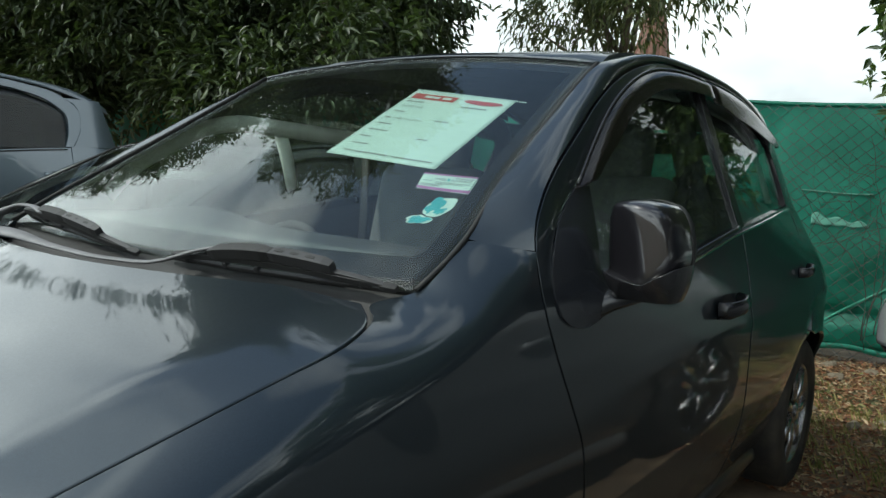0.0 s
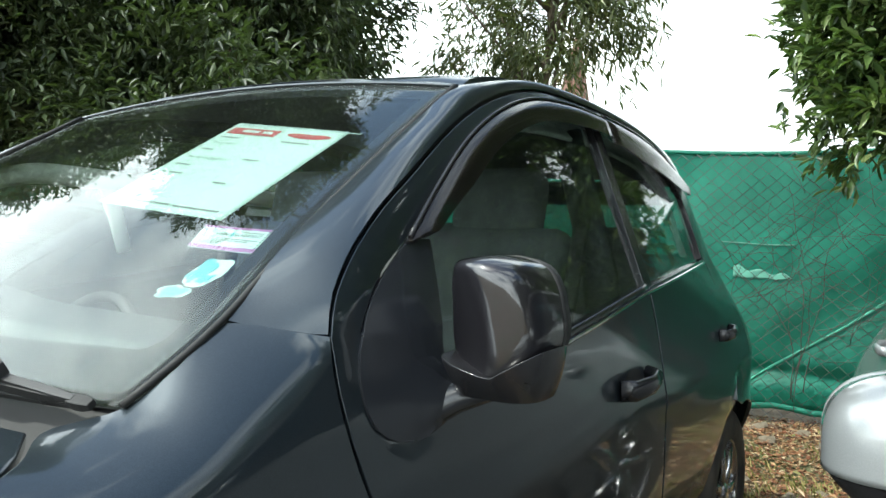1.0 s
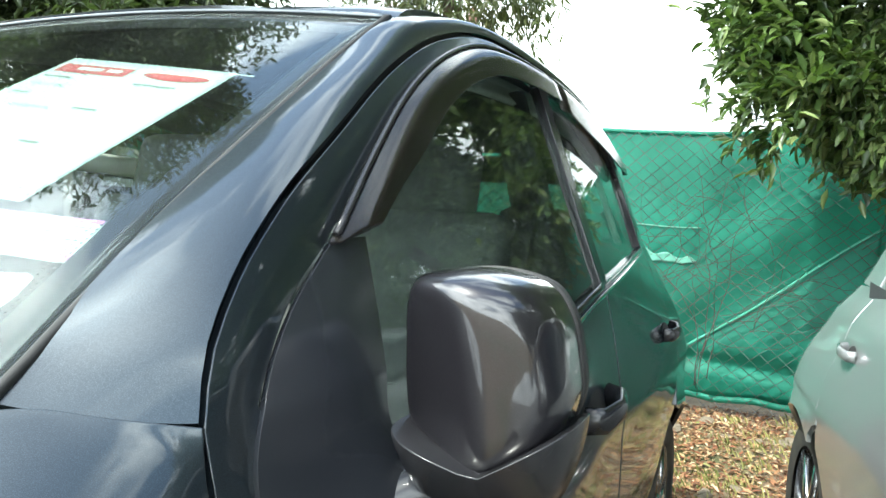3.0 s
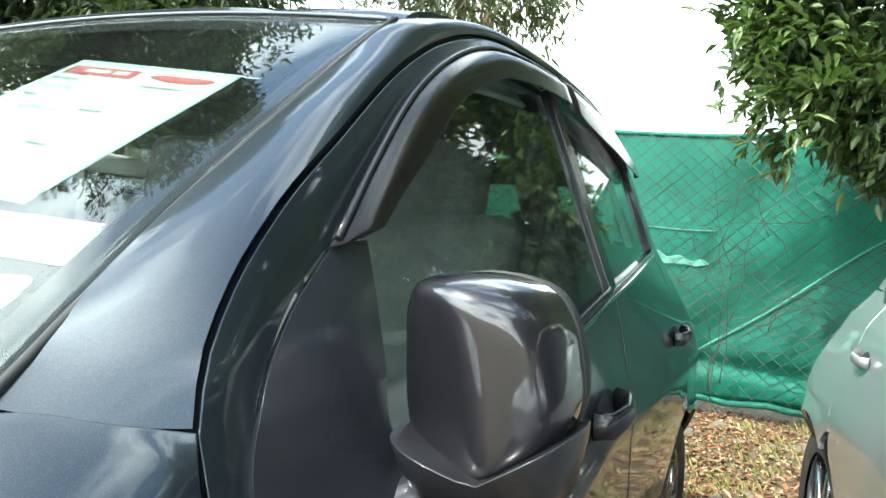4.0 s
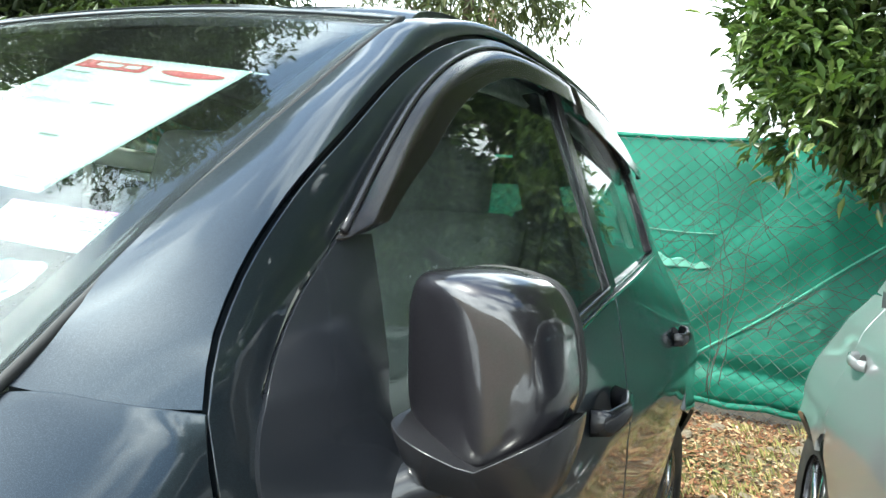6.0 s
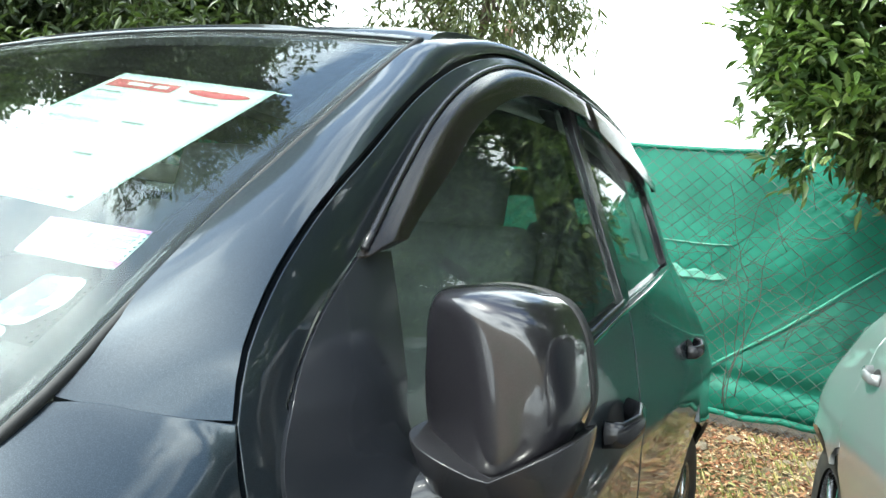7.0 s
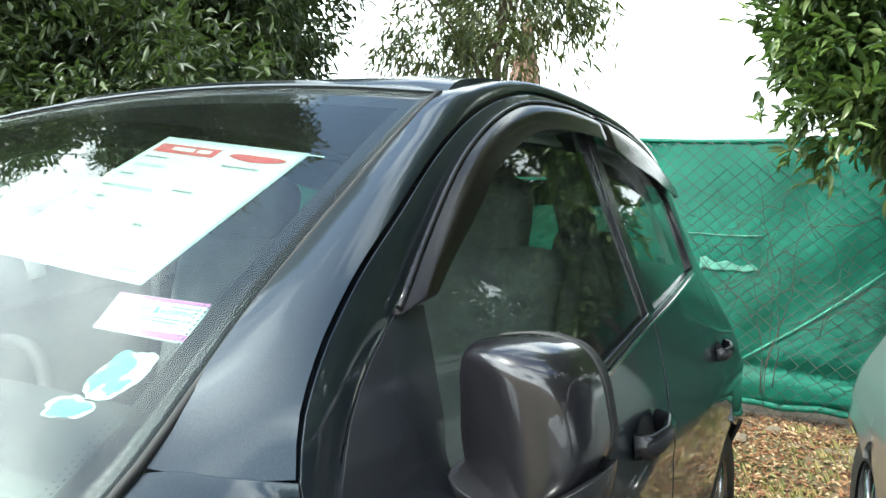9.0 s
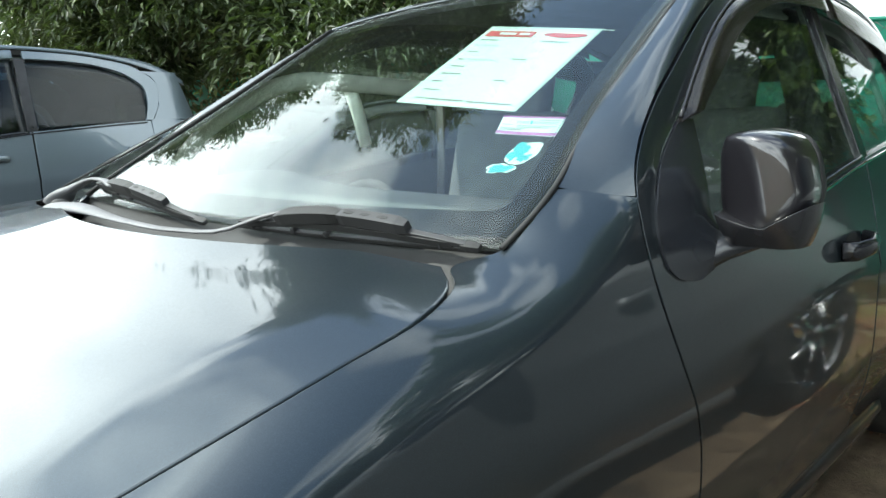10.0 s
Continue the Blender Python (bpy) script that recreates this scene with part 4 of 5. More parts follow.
def tree(name, label, foot, height, lobes, leaf, seed, per=14, twigs=900, size=(0.12, 0.03), droop=0.35, spread=0.07, trunk_r=0.14, limbs=9, hollow=0.45, group="", gaps=-0.16, lean=(0, 0)):
    """Trunk with limbs, and a crown of many leaves set on twig ends inside lobes (centre, radii)."""
    rng = np.random.default_rng(seed)
    t = thing(name, label, "tree", group, at=foot)
    f = Vector(foot)
    lob = [(np.array(c) - np.array(foot), np.array(r)) for c, r in lobes]
    wood = bmesh.new()
    crown_top = max(c[2] for c, r in lob)
    pts, rad = [], []
    for k in range(9):
        h = crown_top * k / 8
        pts.append((lean[0] * k / 8 + 0.06 * math.sin(k * 1.7 + seed), lean[1] * k / 8 + 0.06 * math.cos(k * 2.1 + seed), h - 0.05))
        rad.append(trunk_r * (1.25 if k == 0 else 1.0) * (1 - 0.085 * k))
    tube(pts, rad, 10, wood)
    ends, outs = [], []
    weights = np.array([np.prod(r) ** (2 / 3) for _, r in lob])
    weights /= weights.sum()
    while len(ends) < twigs:
        c, r = lob[rng.choice(len(lob), p=weights)]
        d = rng.normal(0, 1, 3)
        d /= np.linalg.norm(d)
        q = c + d * r * rng.uniform(hollow, 1.0) ** 0.6 * (1 + 0.22 * noise.noise(Vector(d * 2.3 + c)))
        if noise.noise(Vector(q * 1.9 + np.array((seed, 0, 0)))) < gaps:
            continue
        ends.append(q), outs.append(d)
    ends, outs = np.array(ends), np.array(outs)
    for k in range(limbs):
        e = ends[rng.integers(len(ends))]
        s0 = pts[int(rng.integers(3, 8))]
        a, b = Vector(s0), Vector(e)
        m = a.lerp(b, 0.5) + Vector((0, 0, 0.12)) + Vector(rng.normal(0, 0.06, 3))
        tube([a, a.lerp(m, 0.6), m, m.lerp(b, 0.6), b], [trunk_r * 0.42, trunk_r * 0.34, trunk_r * 0.24, trunk_r * 0.15, trunk_r * 0.06], 7, wood)
    part("trunk", wood, BARK, t)
    v, fc = leaf_cloud(rng, ends, outs, per, size[0], size[1], droop, spread)
    me = bpy.data.meshes.new("crown")
    me.from_pydata(v.tolist(), [], fc)
    me.polygons.foreach_set("use_smooth", [True] * len(me.polygons))
    me.materials.append(leaf)
    ob = new("crown", me)
    ob.parent = t
    return t


# the highest lobes are unseen, added overhead to shade the fence and ground
tree("leafy_tree", "broad tree with glossy fresh green leaves hanging over the fence", (1.95, 5.35, 0), 5, [((2.08, 5.0, 2.75), (1.28, 0.85, 1.2)), ((1.40, 4.95, 1.98), (0.74, 0.5, 0.55)), ((1.12, 4.9, 2.15), (0.46, 0.35, 0.52)), ((1.5, 4.8, 1.75), (0.7, 0.35, 0.3)), ((0.36, 4.75, 2.30), (0.10, 0.08, 0.10)), ((0.62, 4.8, 2.10), (0.12, 0.10, 0.08)), ((2.9, 4.9, 2.5), (1.2, 0.9, 1.15)), ((1.8, 5.2, 3.6), (1.0, 1.0, 0.9)), ((2.30, 4.85, 1.62), (1.0, 0.5, 0.46)), ((3.8, 4.6, 2.3), (1.1, 0.9, 1.2)), ((1.55, 4.9, 2.65), (0.85, 0.6, 0.6)), ((1.45, 4.45, 3.75), (0.95, 0.9, 0.55)), ((2.4, 4.3, 3.7), (1.0, 0.9, 0.6)), ((2.3, 4.7, 4.9), (1.5, 1.2, 1.0)), ((3.6, 4.2, 4.4), (1.4, 1.2, 1.3))], LEAF_BRIGHT, 3, 13, 11500, (0.092, 0.032), 0.10, 0.036, 0.10, gaps=-0.12, hollow=0.2)
tree("dense_tree", "tall dense dark green tree behind the parked cars", (-5.4, 6.8, 0), 8, [((-5.4, 6.8, 4.1), (2.2, 1.9, 2.25)), ((-6.9, 5.4, 3.65), (1.9, 1.8, 1.85)), ((-4.8, 7.0, 5.2), (1.6, 1.6, 1.4)), ((-5.9, 6.2, 6.1), (2.1, 1.9, 1.35)), ((-6.5, 5.6, 7.2), (1.9, 1.6, 1.2)), ((-4.9, 5.2, 2.1), (2.1, 0.55, 1.15))], LEAF_DARK, 5, 18, 8600, (0.135, 0.042), 0.25, 0.10, 0.2, hollow=0.05, group="dark trees", gaps=0.05)
tree("dense_tree", "tall dense dark green tree with drooping leaf sprays", (-8.4, 5.0, 0), 7, [((-8.2, 5.2, 3.85), (1.9, 1.7, 2.05)), ((-9.8, 5.2, 3.9), (1.8, 1.5, 1.8)), ((-7.9, 4.8, 2.2), (1.8, 0.6, 1.2))], LEAF_DARK, 8, 18, 5600, (0.135, 0.042), 0.25, 0.10, 0.2, hollow=0.05, group="dark trees", gaps=0.05)
tree("dense_tree", "dark green tree standing deep behind the others", (-9.5, 9.5, 0), 8, [((-8.5, 9.0, 3.4), (3.0, 2.0, 3.0)), ((-12.5, 7.0, 3.2), (2.2, 2.2, 2.8)), ((-9.0, 9.0, 6.4), (3.2, 2.0, 2.4))], LEAF_DARK, 9, 13, 5200, (0.24, 0.08), 0.4, 0.2, 0.25, hollow=0.1, group="dark trees")
tree("slender_tree", "slender open tree with narrow olive leaves and bare twigs", (-3.2, 10.4, 0), 7, [((-4.2, 10.4, 3.9), (0.9, 0.9, 1.4)), ((-3.0, 10.2, 4.2), (1.0, 0.9, 1.5)), ((-2.3, 10.4, 4.2), (0.6, 0.7, 1.2)), ((-3.4, 10.4, 5.7), (1.4, 1.0, 1.0))], LEAF_THIN, 11, 11, 820, (0.19, 0.036), 0.7, 0.13, 0.10, 14, hollow=0.2)

# out of view: added so the navy flank reflects dark leaves, not sky
tree("leafy_tree", "unseen broad dark tree added beyond the silver car to darken reflections", (6.6, 1.6, 0), 6, [((6.4, 1.2, 3.0), (1.7, 2.4, 2.2)), ((6.2, 3.8, 2.8), (1.6, 1.7, 2.0)), ((6.8, -1.4, 2.7), (1.5, 1.6, 1.9))], LEAF_DARK, 14, 13, 3800, (0.16, 0.05), 0.3, 0.10, 0.16, hollow=0.1, gaps=-0.1)

# ---- the cars ----
car = build_car("car", "dark navy blue metallic hatchback with smoked rain visors", NAVY, SIDEGL, True, BLACK, SHELL)
STYLE.update(belt=0.055, handle=0.08, shoulder=0.022, boot=0.30, tyre=0.345)
WHEEL_R, ARCH = 3.56, 0.42
silver = build_car("car", "silver grey saloon parked close beside the dark car", SILVER, DARKGL, False, SILVER, SILVER, black_frames=True)
silver.matrix_basis = pose(2.532, 0.012, 0, 0, 0, 7.5) @ Matrix.Diagonal((1, 1, 0.93, 1))
STYLE.update(belt=0.0, handle=0.06, shoulder=0.0, boot=0.0, tyre=0.298)
WHEEL_R, ARCH = 3.40, 0.335
van = build_car("car", "pale ice blue hatchback with dark tinted side windows", ICE, DARKGL, False, ICE, ICE)
van.matrix_basis = pose(-4.50, -0.50, 0, 0, 0, 0) @ Matrix.Diagonal((1, 1, 1.08, 1))
low = build_car("car", "low black car parked between the dark car and the pale one", COAL, DARKGL, False, COAL, COAL)
low.matrix_basis = pose(-2.08, 0.66, 0, 0, 0, 0) @ Matrix.Diagonal((1, 1, 0.83, 1))


# ---- fence: green shade net behind chain link ----
def _net():
    k = Mat("green_shade_net", (0.0, 0.20, 0.11), 0.6)
    f, w = k.noise(420.0, 2.0), k.noise(2.2, 8.0, 0.62)
    k.to(k.mix(k.ramp(w, [(0.3, (0, 0, 0)), (0.75, (1, 1, 1))]), (0.002, 0.092, 0.058), (0.023, 0.265, 0.180)), "Base Color")
    k.bump(f, 0.35, 0.002)
    tr, mx = k.n.new("ShaderNodeBsdfTranslucent"), k.n.new("ShaderNodeMixShader")
    tr.inputs["Color"].default_value = (0.01, 0.42, 0.27, 1)
    mx.inputs["Fac"].default_value = 0.25
    k.l.new(k.b.outputs["BSDF"], mx.inputs[1])
    k.l.new(tr.outputs["BSDF"], mx.inputs[2])
    k.l.new(mx.outputs["Shader"], k.n["Material Output"].inputs["Surface"])
    return k.m


NET = _net()
NETPALE = plastic("bleached_net", (0.10, 0.29, 0.22), 0.7, 420.0, 0.3)
# lighter net green that paints the highlight along the folded flap's edge
NETEDGE = plastic("net_edge_highlight", (0.07, 0.36, 0.25), 0.6, 420.0, 0.3)
WIRE = Mat("dull_galvanised_wire", (0.085, 0.088, 0.085), 0.6, 0.2).m
FENCE_Y, FENCE_X0, FENCE_X1 = 5.90, -9.0, 5.0


def fence():
    t = thing("fence", "chain link fence lined with bright green shade net", "fence", at=(0, FENCE_Y, 0))

    def cloth(u, v):
        x = FENCE_X0 + (FENCE_X1 - FENCE_X0) * u
        z = 0.10 + (1.69 - 0.05 * math.sin(x * 1.3 + 0.6)) * v
        fold = 0.04 * noise.noise(Vector((x * 0.8, z * 1.7, 1.0))) + 0.008 * math.sin(9 * (z - 0.55 * x) + 3 * noise.noise(Vector((x, z, 4.0))))
        fold += 0.010 * noise.noise(Vector((x * 6.0, z * 2.2, 7.0))) + 0.05 * math.exp(-(((z - 0.30 - 0.02 * math.sin(3 * x)) / 0.05) ** 2))
        return Vector((x, 0.10 + fold, z))

    shell(part("shade_net", grid(cloth, 420, 60, (0, -1, 0)), NET, t), 0.002, 0)

    def flap(u, v):
        # a second length of net, folded over on the slant
        x = 0.30 + 1.35 * u
        top = 0.15 + 1.04 * u + 0.012 * math.sin(9 * u)
        z = 0.12 + (top - 0.12) * v
        q = cloth((x - FENCE_X0) / (FENCE_X1 - FENCE_X0), (z - 0.10) / 1.69)
        return Vector((x, q.y - 0.012 - 0.02 * math.sin(math.pi * v) * (0.5 + 0.5 * math.sin(7 * u)), z))

    shell(part("net_flap", grid(flap, 60, 16, (0, -1, 0)), NET, t), 0.002, 0)
    part("flap_hem", tube([tuple(flap(k / 40, 1.0) + Vector((0, -0.014, 0.004))) for k in range(41)], 0.006, 6), NETEDGE, t)
    part("bottom_hem", tube([tuple(cloth(k / 120, 0.0) + Vector((0, -0.02 + 0.02 * math.sin(k), 0.012 * math.sin(k * 1.7)))) for k in range(121)], 0.022, 6), NET, t)
    part("top_hem", tube([tuple(cloth(k / 80, 1.0)) for k in range(81)], 0.016, 6), NET, t)
    def worn(u, v):
        # a sun-bleached strip where the net has frayed
        x = 0.29 + 0.36 * u
        z = 0.925 + (0.075 - 0.05 * u + 0.012 * math.sin(17 * u)) * v + 0.012 * noise.noise(Vector((u * 6, 0, 3)))
        return Vector((x, cloth((x - FENCE_X0) / (FENCE_X1 - FENCE_X0), (z - 0.10) / 1.69).y - 0.008, z))

    shell(part("bleached_patch", grid(worn, 24, 5, (0, -1, 0)), NETPALE, t, "sun-bleached frayed strip of net"), 0.002, 0)
    part("bleached_thread", tube([(x, cloth((x - FENCE_X0) / (FENCE_X1 - FENCE_X0), 0.624).y - 0.008, 1.155 + 0.006 * math.sin(9 * x)) for x in [0.21 + 0.0225 * k for k in range(21)]], 0.0045, 6), NETPALE, t)
    step = 0.05
    for k in range(int((3.2 + 1.2) / step)):
        x0 = -1.2 + k * step
        path = [(x0 + (step if (j + k) % 2 else 0.0), (-0.004 if (j + k) % 2 else 0.004) + 0.02 * noise.noise(Vector((x0 * 1.5, j * 0.07, 2.0))), 0.02 + j * 0.044 + 0.006 * noise.noise(Vector((x0 * 3, j * 0.2, 5.0)))) for j in range(40)]
        part("chain_link_wire", tube(path, 0.0029, 3), WIRE, t)
    for x in (-7.0, -4.2, -1.4, 1.95, 4.4):
        part("post", tube([(x, 0.09, -0.2), (x, 0.09, 1.70)], 0.03, 10), WIRE, t)
    return t


fence()


# ---- papers on the windscreen ----
def print_mat(name, colour, rough=0.6):
    k = Mat(name, colour, rough)
    w = k.noise(30.0, 5.0)
    k.to(k.mix(k.ramp(w, [(0.3, (0, 0, 0)), (0.8, (1, 1, 1))]), tuple(v * 0.93 for v in colour), colour), "Base Color")
    return k.m


PAPER = print_mat("white_paper", (0.345, 0.465, 0.425))
INK_RED = print_mat("red_print", (0.26, 0.035, 0.04))
INK_GREY = print_mat("grey_print", (0.13, 0.15, 0.15))
INK_DARK = print_mat("dark_print", (0.08, 0.08, 0.09))
INK_PURPLE = print_mat("magenta_print", (0.24, 0.085, 0.23))
INK_TEAL = print_mat("teal_print", (0.022, 0.24, 0.265))


def on_glass(x, z, sink):
    y = screen_y(x, z)
    return Vector((x, y + sink * 0.5, z - sink * 0.86))


def flat_quad(corners, sink):
    """Maps a, b over 0 to 1 (from the left, from the top) to a four-cornered patch on the glass."""
    (ax, az), (bx, bz), (cx, cz), (dx, dz) = corners

    def at(a, b, lift=0.0):
        tx, tz = ax + (bx - ax) * a, az + (bz - az) * a
        ux, uz = dx + (cx - dx) * a, dz + (cz - dz) * a
        return on_glass(tx + (ux - tx) * b, tz + (uz - tz) * b, sink - lift)

    return at


def patch(at, a0, a1, b0, b1, lift=0.0, na=12, nb=6, wave=0.0):
    return grid(lambda u, v: at(a0 + (a1 - a0) * u, b0 + (b1 - b0) * v + wave * math.sin(2.6 * u + 0.4), lift), na, nb, (0, -0.5, 0.86))


def words(text, at, a0, b0, width, height, lift):
    """Letters of the built-in font, laid on a patch."""
    cu = bpy.data.curves.new("letters", "FONT")
    cu.body, cu.resolution_u = text, 2
    ob = bpy.data.objects.new("letters", cu)
    scene.collection.objects.link(ob)
    me = bpy.data.meshes.new_from_object(ob.evaluated_get(bpy.context.evaluated_depsgraph_get()))
    bpy.data.objects.remove(ob)
    co = np.array([v.co[:] for v in me.vertices])
    lo, hi = co.min(0), co.max(0)
    bm = bmesh.new()
    bm.from_mesh(me)
    for v in bm.verts:
        v.co = at(a0 + width * (v.co.x - lo[0]) / (hi[0] - lo[0]), b0 + height * (1 - (v.co.y - lo[1]) / (hi[1] - lo[1])), lift)
    return bm


sheet_at = flat_quad([(0.162, 1.409), (0.494, 1.371), (0.481, 1.204), (0.135, 1.231)], 0.0062)
sheet = tagged(part("paper_sheet", patch(sheet_at, 0, 1, 0, 1, 0, 20, 20), PAPER), "white printed price sheet taped inside the windscreen", "paper")
shell(sheet, 0.0005, 0)
LIFT = 0.0009
part("heading_bar", patch(sheet_at, 0.045, 0.50, 0.065, 0.145, LIFT), INK_RED, sheet)
for a0, a1 in ((0.175, 0.335), (0.365, 0.455)):
    part("heading_letters", patch(sheet_at, a0, a1, 0.09, 0.118, LIFT + 0.0005), PAPER, sheet)


def emblem(u, v):
    a = 2 * math.pi * u
    r = 1 + 0.18 * math.cos(2 * a) - 0.1 * math.sin(3 * a)
    return sheet_at(0.76 + 0.15 * v * r * math.cos(a), 0.105 + 0.036 * v * r * math.sin(a), LIFT)


part("emblem", grid(emblem, 32, 3, (0, -0.5, 0.86)), INK_RED, sheet)
for a0, a1, b0 in ((0.05, 0.24, 0.185), (0.07, 0.18, 0.345), (0.07, 0.13, 0.445), (0.08, 0.22, 0.535), (0.08, 0.27, 0.63), (0.08, 0.19, 0.725), (0.10, 0.26, 0.825), (0.12, 0.20, 0.925), (0.22, 0.55, 0.928), (0.58, 0.93, 0.932), (0.62, 0.85, 0.185), (0.55, 0.68, 0.42), (0.6, 0.7, 0.68)):
    part("printed_line", patch(sheet_at, a0, a1, b0, b0 + 0.014, LIFT), INK_GREY, sheet)
part("letters", words("VEHICLE MAKE", sheet_at, 0.06, 0.255, 0.24, 0.022, LIFT), INK_GREY, sheet, smooth=False)
part("letters", words("OF REGISTRATION", sheet_at, 0.145, 0.442, 0.30, 0.022, LIFT), INK_GREY, sheet, smooth=False)
part("tape_edge", patch(sheet_at, 1.0, 1.09, 0.01, 0.018, 0.0), PAPER, sheet)

label_at = flat_quad([(0.466, 1.1965), (0.599, 1.1915), (0.617, 1.159), (0.486, 1.1650)], 0.0058)
stick = tagged(part("service_sticker", patch(label_at, 0, 1, 0, 1, 0, 16, 8), PAPER), "white and magenta wheel alignment sticker on the glass", "sticker")
shell(stick, 0.0004, 0)
part("top_band", patch(label_at, 0.0, 1.0, 0.0, 0.09, 0.0006, wave=0.02), INK_PURPLE, stick)
part("bottom_band", patch(label_at, 0.0, 1.0, 0.80, 0.955, 0.0006, wave=0.04), INK_PURPLE, stick)
part("letters", words("WHEEL", label_at, 0.26, 0.27, 0.22, 0.13, 0.0006), INK_DARK, stick, smooth=False)
part("letters", words("ALIGNMENT", label_at, 0.55, 0.27, 0.38, 0.13, 0.0006), INK_DARK, stick, smooth=False)
part("small_mark", patch(label_at, 0.495, 0.53, 0.24, 0.42, 0.0006, 3, 3), INK_TEAL, stick)
for a0, a1, b0 in ((0.30, 0.92, 0.50), (0.30, 0.80, 0.58), (0.05, 0.22, 0.46), (0.04, 0.45, 0.66), (0.04, 0.40, 0.73), (0.62, 0.94, 0.19)):
    part("printed_line", patch(label_at, a0, a1, b0, b0 + 0.035, 0.0006), INK_GREY, stick)


def blot(cx, cz, rx, rz, sink, seed, ragged=0.18):
    def at(u, v):
        a = 2 * math.pi * u
        r = 1 + ragged * noise.noise(Vector((math.cos(a) * 1.7, math.sin(a) * 1.7, seed))) + 0.4 * ragged * noise.noise(Vector((math.cos(a) * 5, math.sin(a) * 5, seed)))
        return on_glass(cx + rx * v * r * math.cos(a), cz + rz * v * r * math.sin(a), sink)

    return grid(at, 40, 4, (0, -0.5, 0.86))


disc = tagged(part("torn_disc_sticker", blot(0.582, 1.1335, 0.029, 0.0175, 0.0058, 1.0, 0.22), PAPER), "torn teal and white licence disc on the glass", "sticker")
part("teal_patch", blot(0.569, 1.1350, 0.017, 0.0125, 0.0050, 5.0, 0.9), INK_TEAL, disc)
part("teal_shred", blot(0.590, 1.127, 0.010, 0.006, 0.0050, 7.0, 0.9), INK_TEAL, disc)
part("torn_scrap", blot(0.563, 1.1095, 0.026, 0.0075, 0.0058, 9.0, 0.4), PAPER, disc)
part("scrap_colour", blot(0.565, 1.1095, 0.022, 0.0062, 0.0050, 11.0, 0.5), INK_TEAL, disc)


# ---- wipers ----
def wiper(arm, blade_a, blade_b, lift):
    """Hub, bent steel arm, blade frame, slotted clip and rubber lip."""
    w = thing("windscreen_wiper", "weathered black wiper lying at the foot of the windscreen", "wiper", "wipers")

    def g(x, z, up):
        return on_glass(x, z, 0.0) + Vector((0, -0.5, 0.86)) * up

    hub = Vector(arm[0])
    part("pivot_cap", tube([hub - Vector((0, 0, 0.04)), hub + Vector((0, 0, 0.012)), hub + Vector((0, 0, 0.020))], [0.026, 0.022, 0.012], 14, up=(0, 1, 0)), MATT, w)
    line = spline(arm)
    part("arm", tube([tuple(line(k / 30)) for k in range(31)], [0.030 * math.exp(-((k / 9.0) ** 2)) + 0.0105 for k in range(31)], 12, flat=0.36), STEEL, w, "grey weathered steel arm")
    (ax, az), (bx, bz) = blade_a, blade_b

    def along(t, up):
        return g(ax + (bx - ax) * t, az + (bz - az) * t, up)

    def bar(name, t0, t1, up0, up1, wide, tall, material, parent, n=10, bow=0.0):
        """A square-edged strip along the blade."""
        bm, rings = bmesh.new(), []
        for k in range(n + 1):
            q = k / n
            t, up = t0 + (t1 - t0) * q, up0 + (up1 - up0) * q + bow * math.sin(math.pi * q)
            a = along(t, up)
            side = (along(t + 0.01, up) - a).normalized().cross(Vector((0, -0.5, 0.86))).normalized()
            ends = 1.0 if 0 < k < n else 0.72
            rings.append([bm.verts.new(a + side * wide * i * ends + Vector((0, -0.5, 0.86)) * tall * j * ends) for i, j in ((-1, -1), (1, -1), (1, 1), (-1, 1))])
        for r0, r1 in zip(rings, rings[1:]):
            for i in range(4):
                bm.faces.new((r0[i], r0[(i + 1) % 4], r1[(i + 1) % 4], r1[i]))
        bm.faces.new(rings[0][::-1]), bm.faces.new(rings[-1])
        bmesh.ops.recalc_face_normals(bm, faces=bm.faces[:])
        return shell(part(name, bm, material, parent, smooth=False), 0, 0.0012)

    bar("blade_frame", 0.04, 0.93, 0.016 * lift, 0.014 * lift, 0.0075, 0.006, MATT, w, 18, 0.013 * lift)
    bar("blade_spine", 0.30, 0.97, 0.034 * lift, 0.013, 0.0055, 0.0045, WIPER, w, 14, 0.012 * lift)
    bar("spring_strip", 0.02, 0.99, 0.0075, 0.0075, 0.0042, 0.0016, WIPER, w)
    bar("arm_channel", 0.26, 0.56, 0.034 * lift, 0.050 * lift, 0.0115, 0.011, MATT, w, 8, 0.004)
    clip = bar("blade_clip", 0.55, 0.80, 0.049 * lift, 0.038 * lift, 0.0105, 0.0105, WIPER, w, 8, 0.002)
    for t in (0.585, 0.645, 0.705):
        bar("slot", t, t + 0.035, 0.0585 * lift - 0.044 * (t - 0.585) * lift, 0.057 * lift - 0.044 * (t - 0.585) * lift, 0.0042, 0.0022, MATT, clip, 2)
    bar("rubber_lip", 0.0, 1.0, 0.003, 0.003, 0.0028, 0.0032, MATT, w)
    for t in (0.10, 0.30, 0.45, 0.88):
        bar("claw", t, t + 0.022, 0.009, 0.012, 0.0075, 0.006, WIPER, w, 2)
    bar("end_cap", 0.955, 1.012, 0.011, 0.009, 0.0075, 0.0055, MATT, w, 3)
    return w


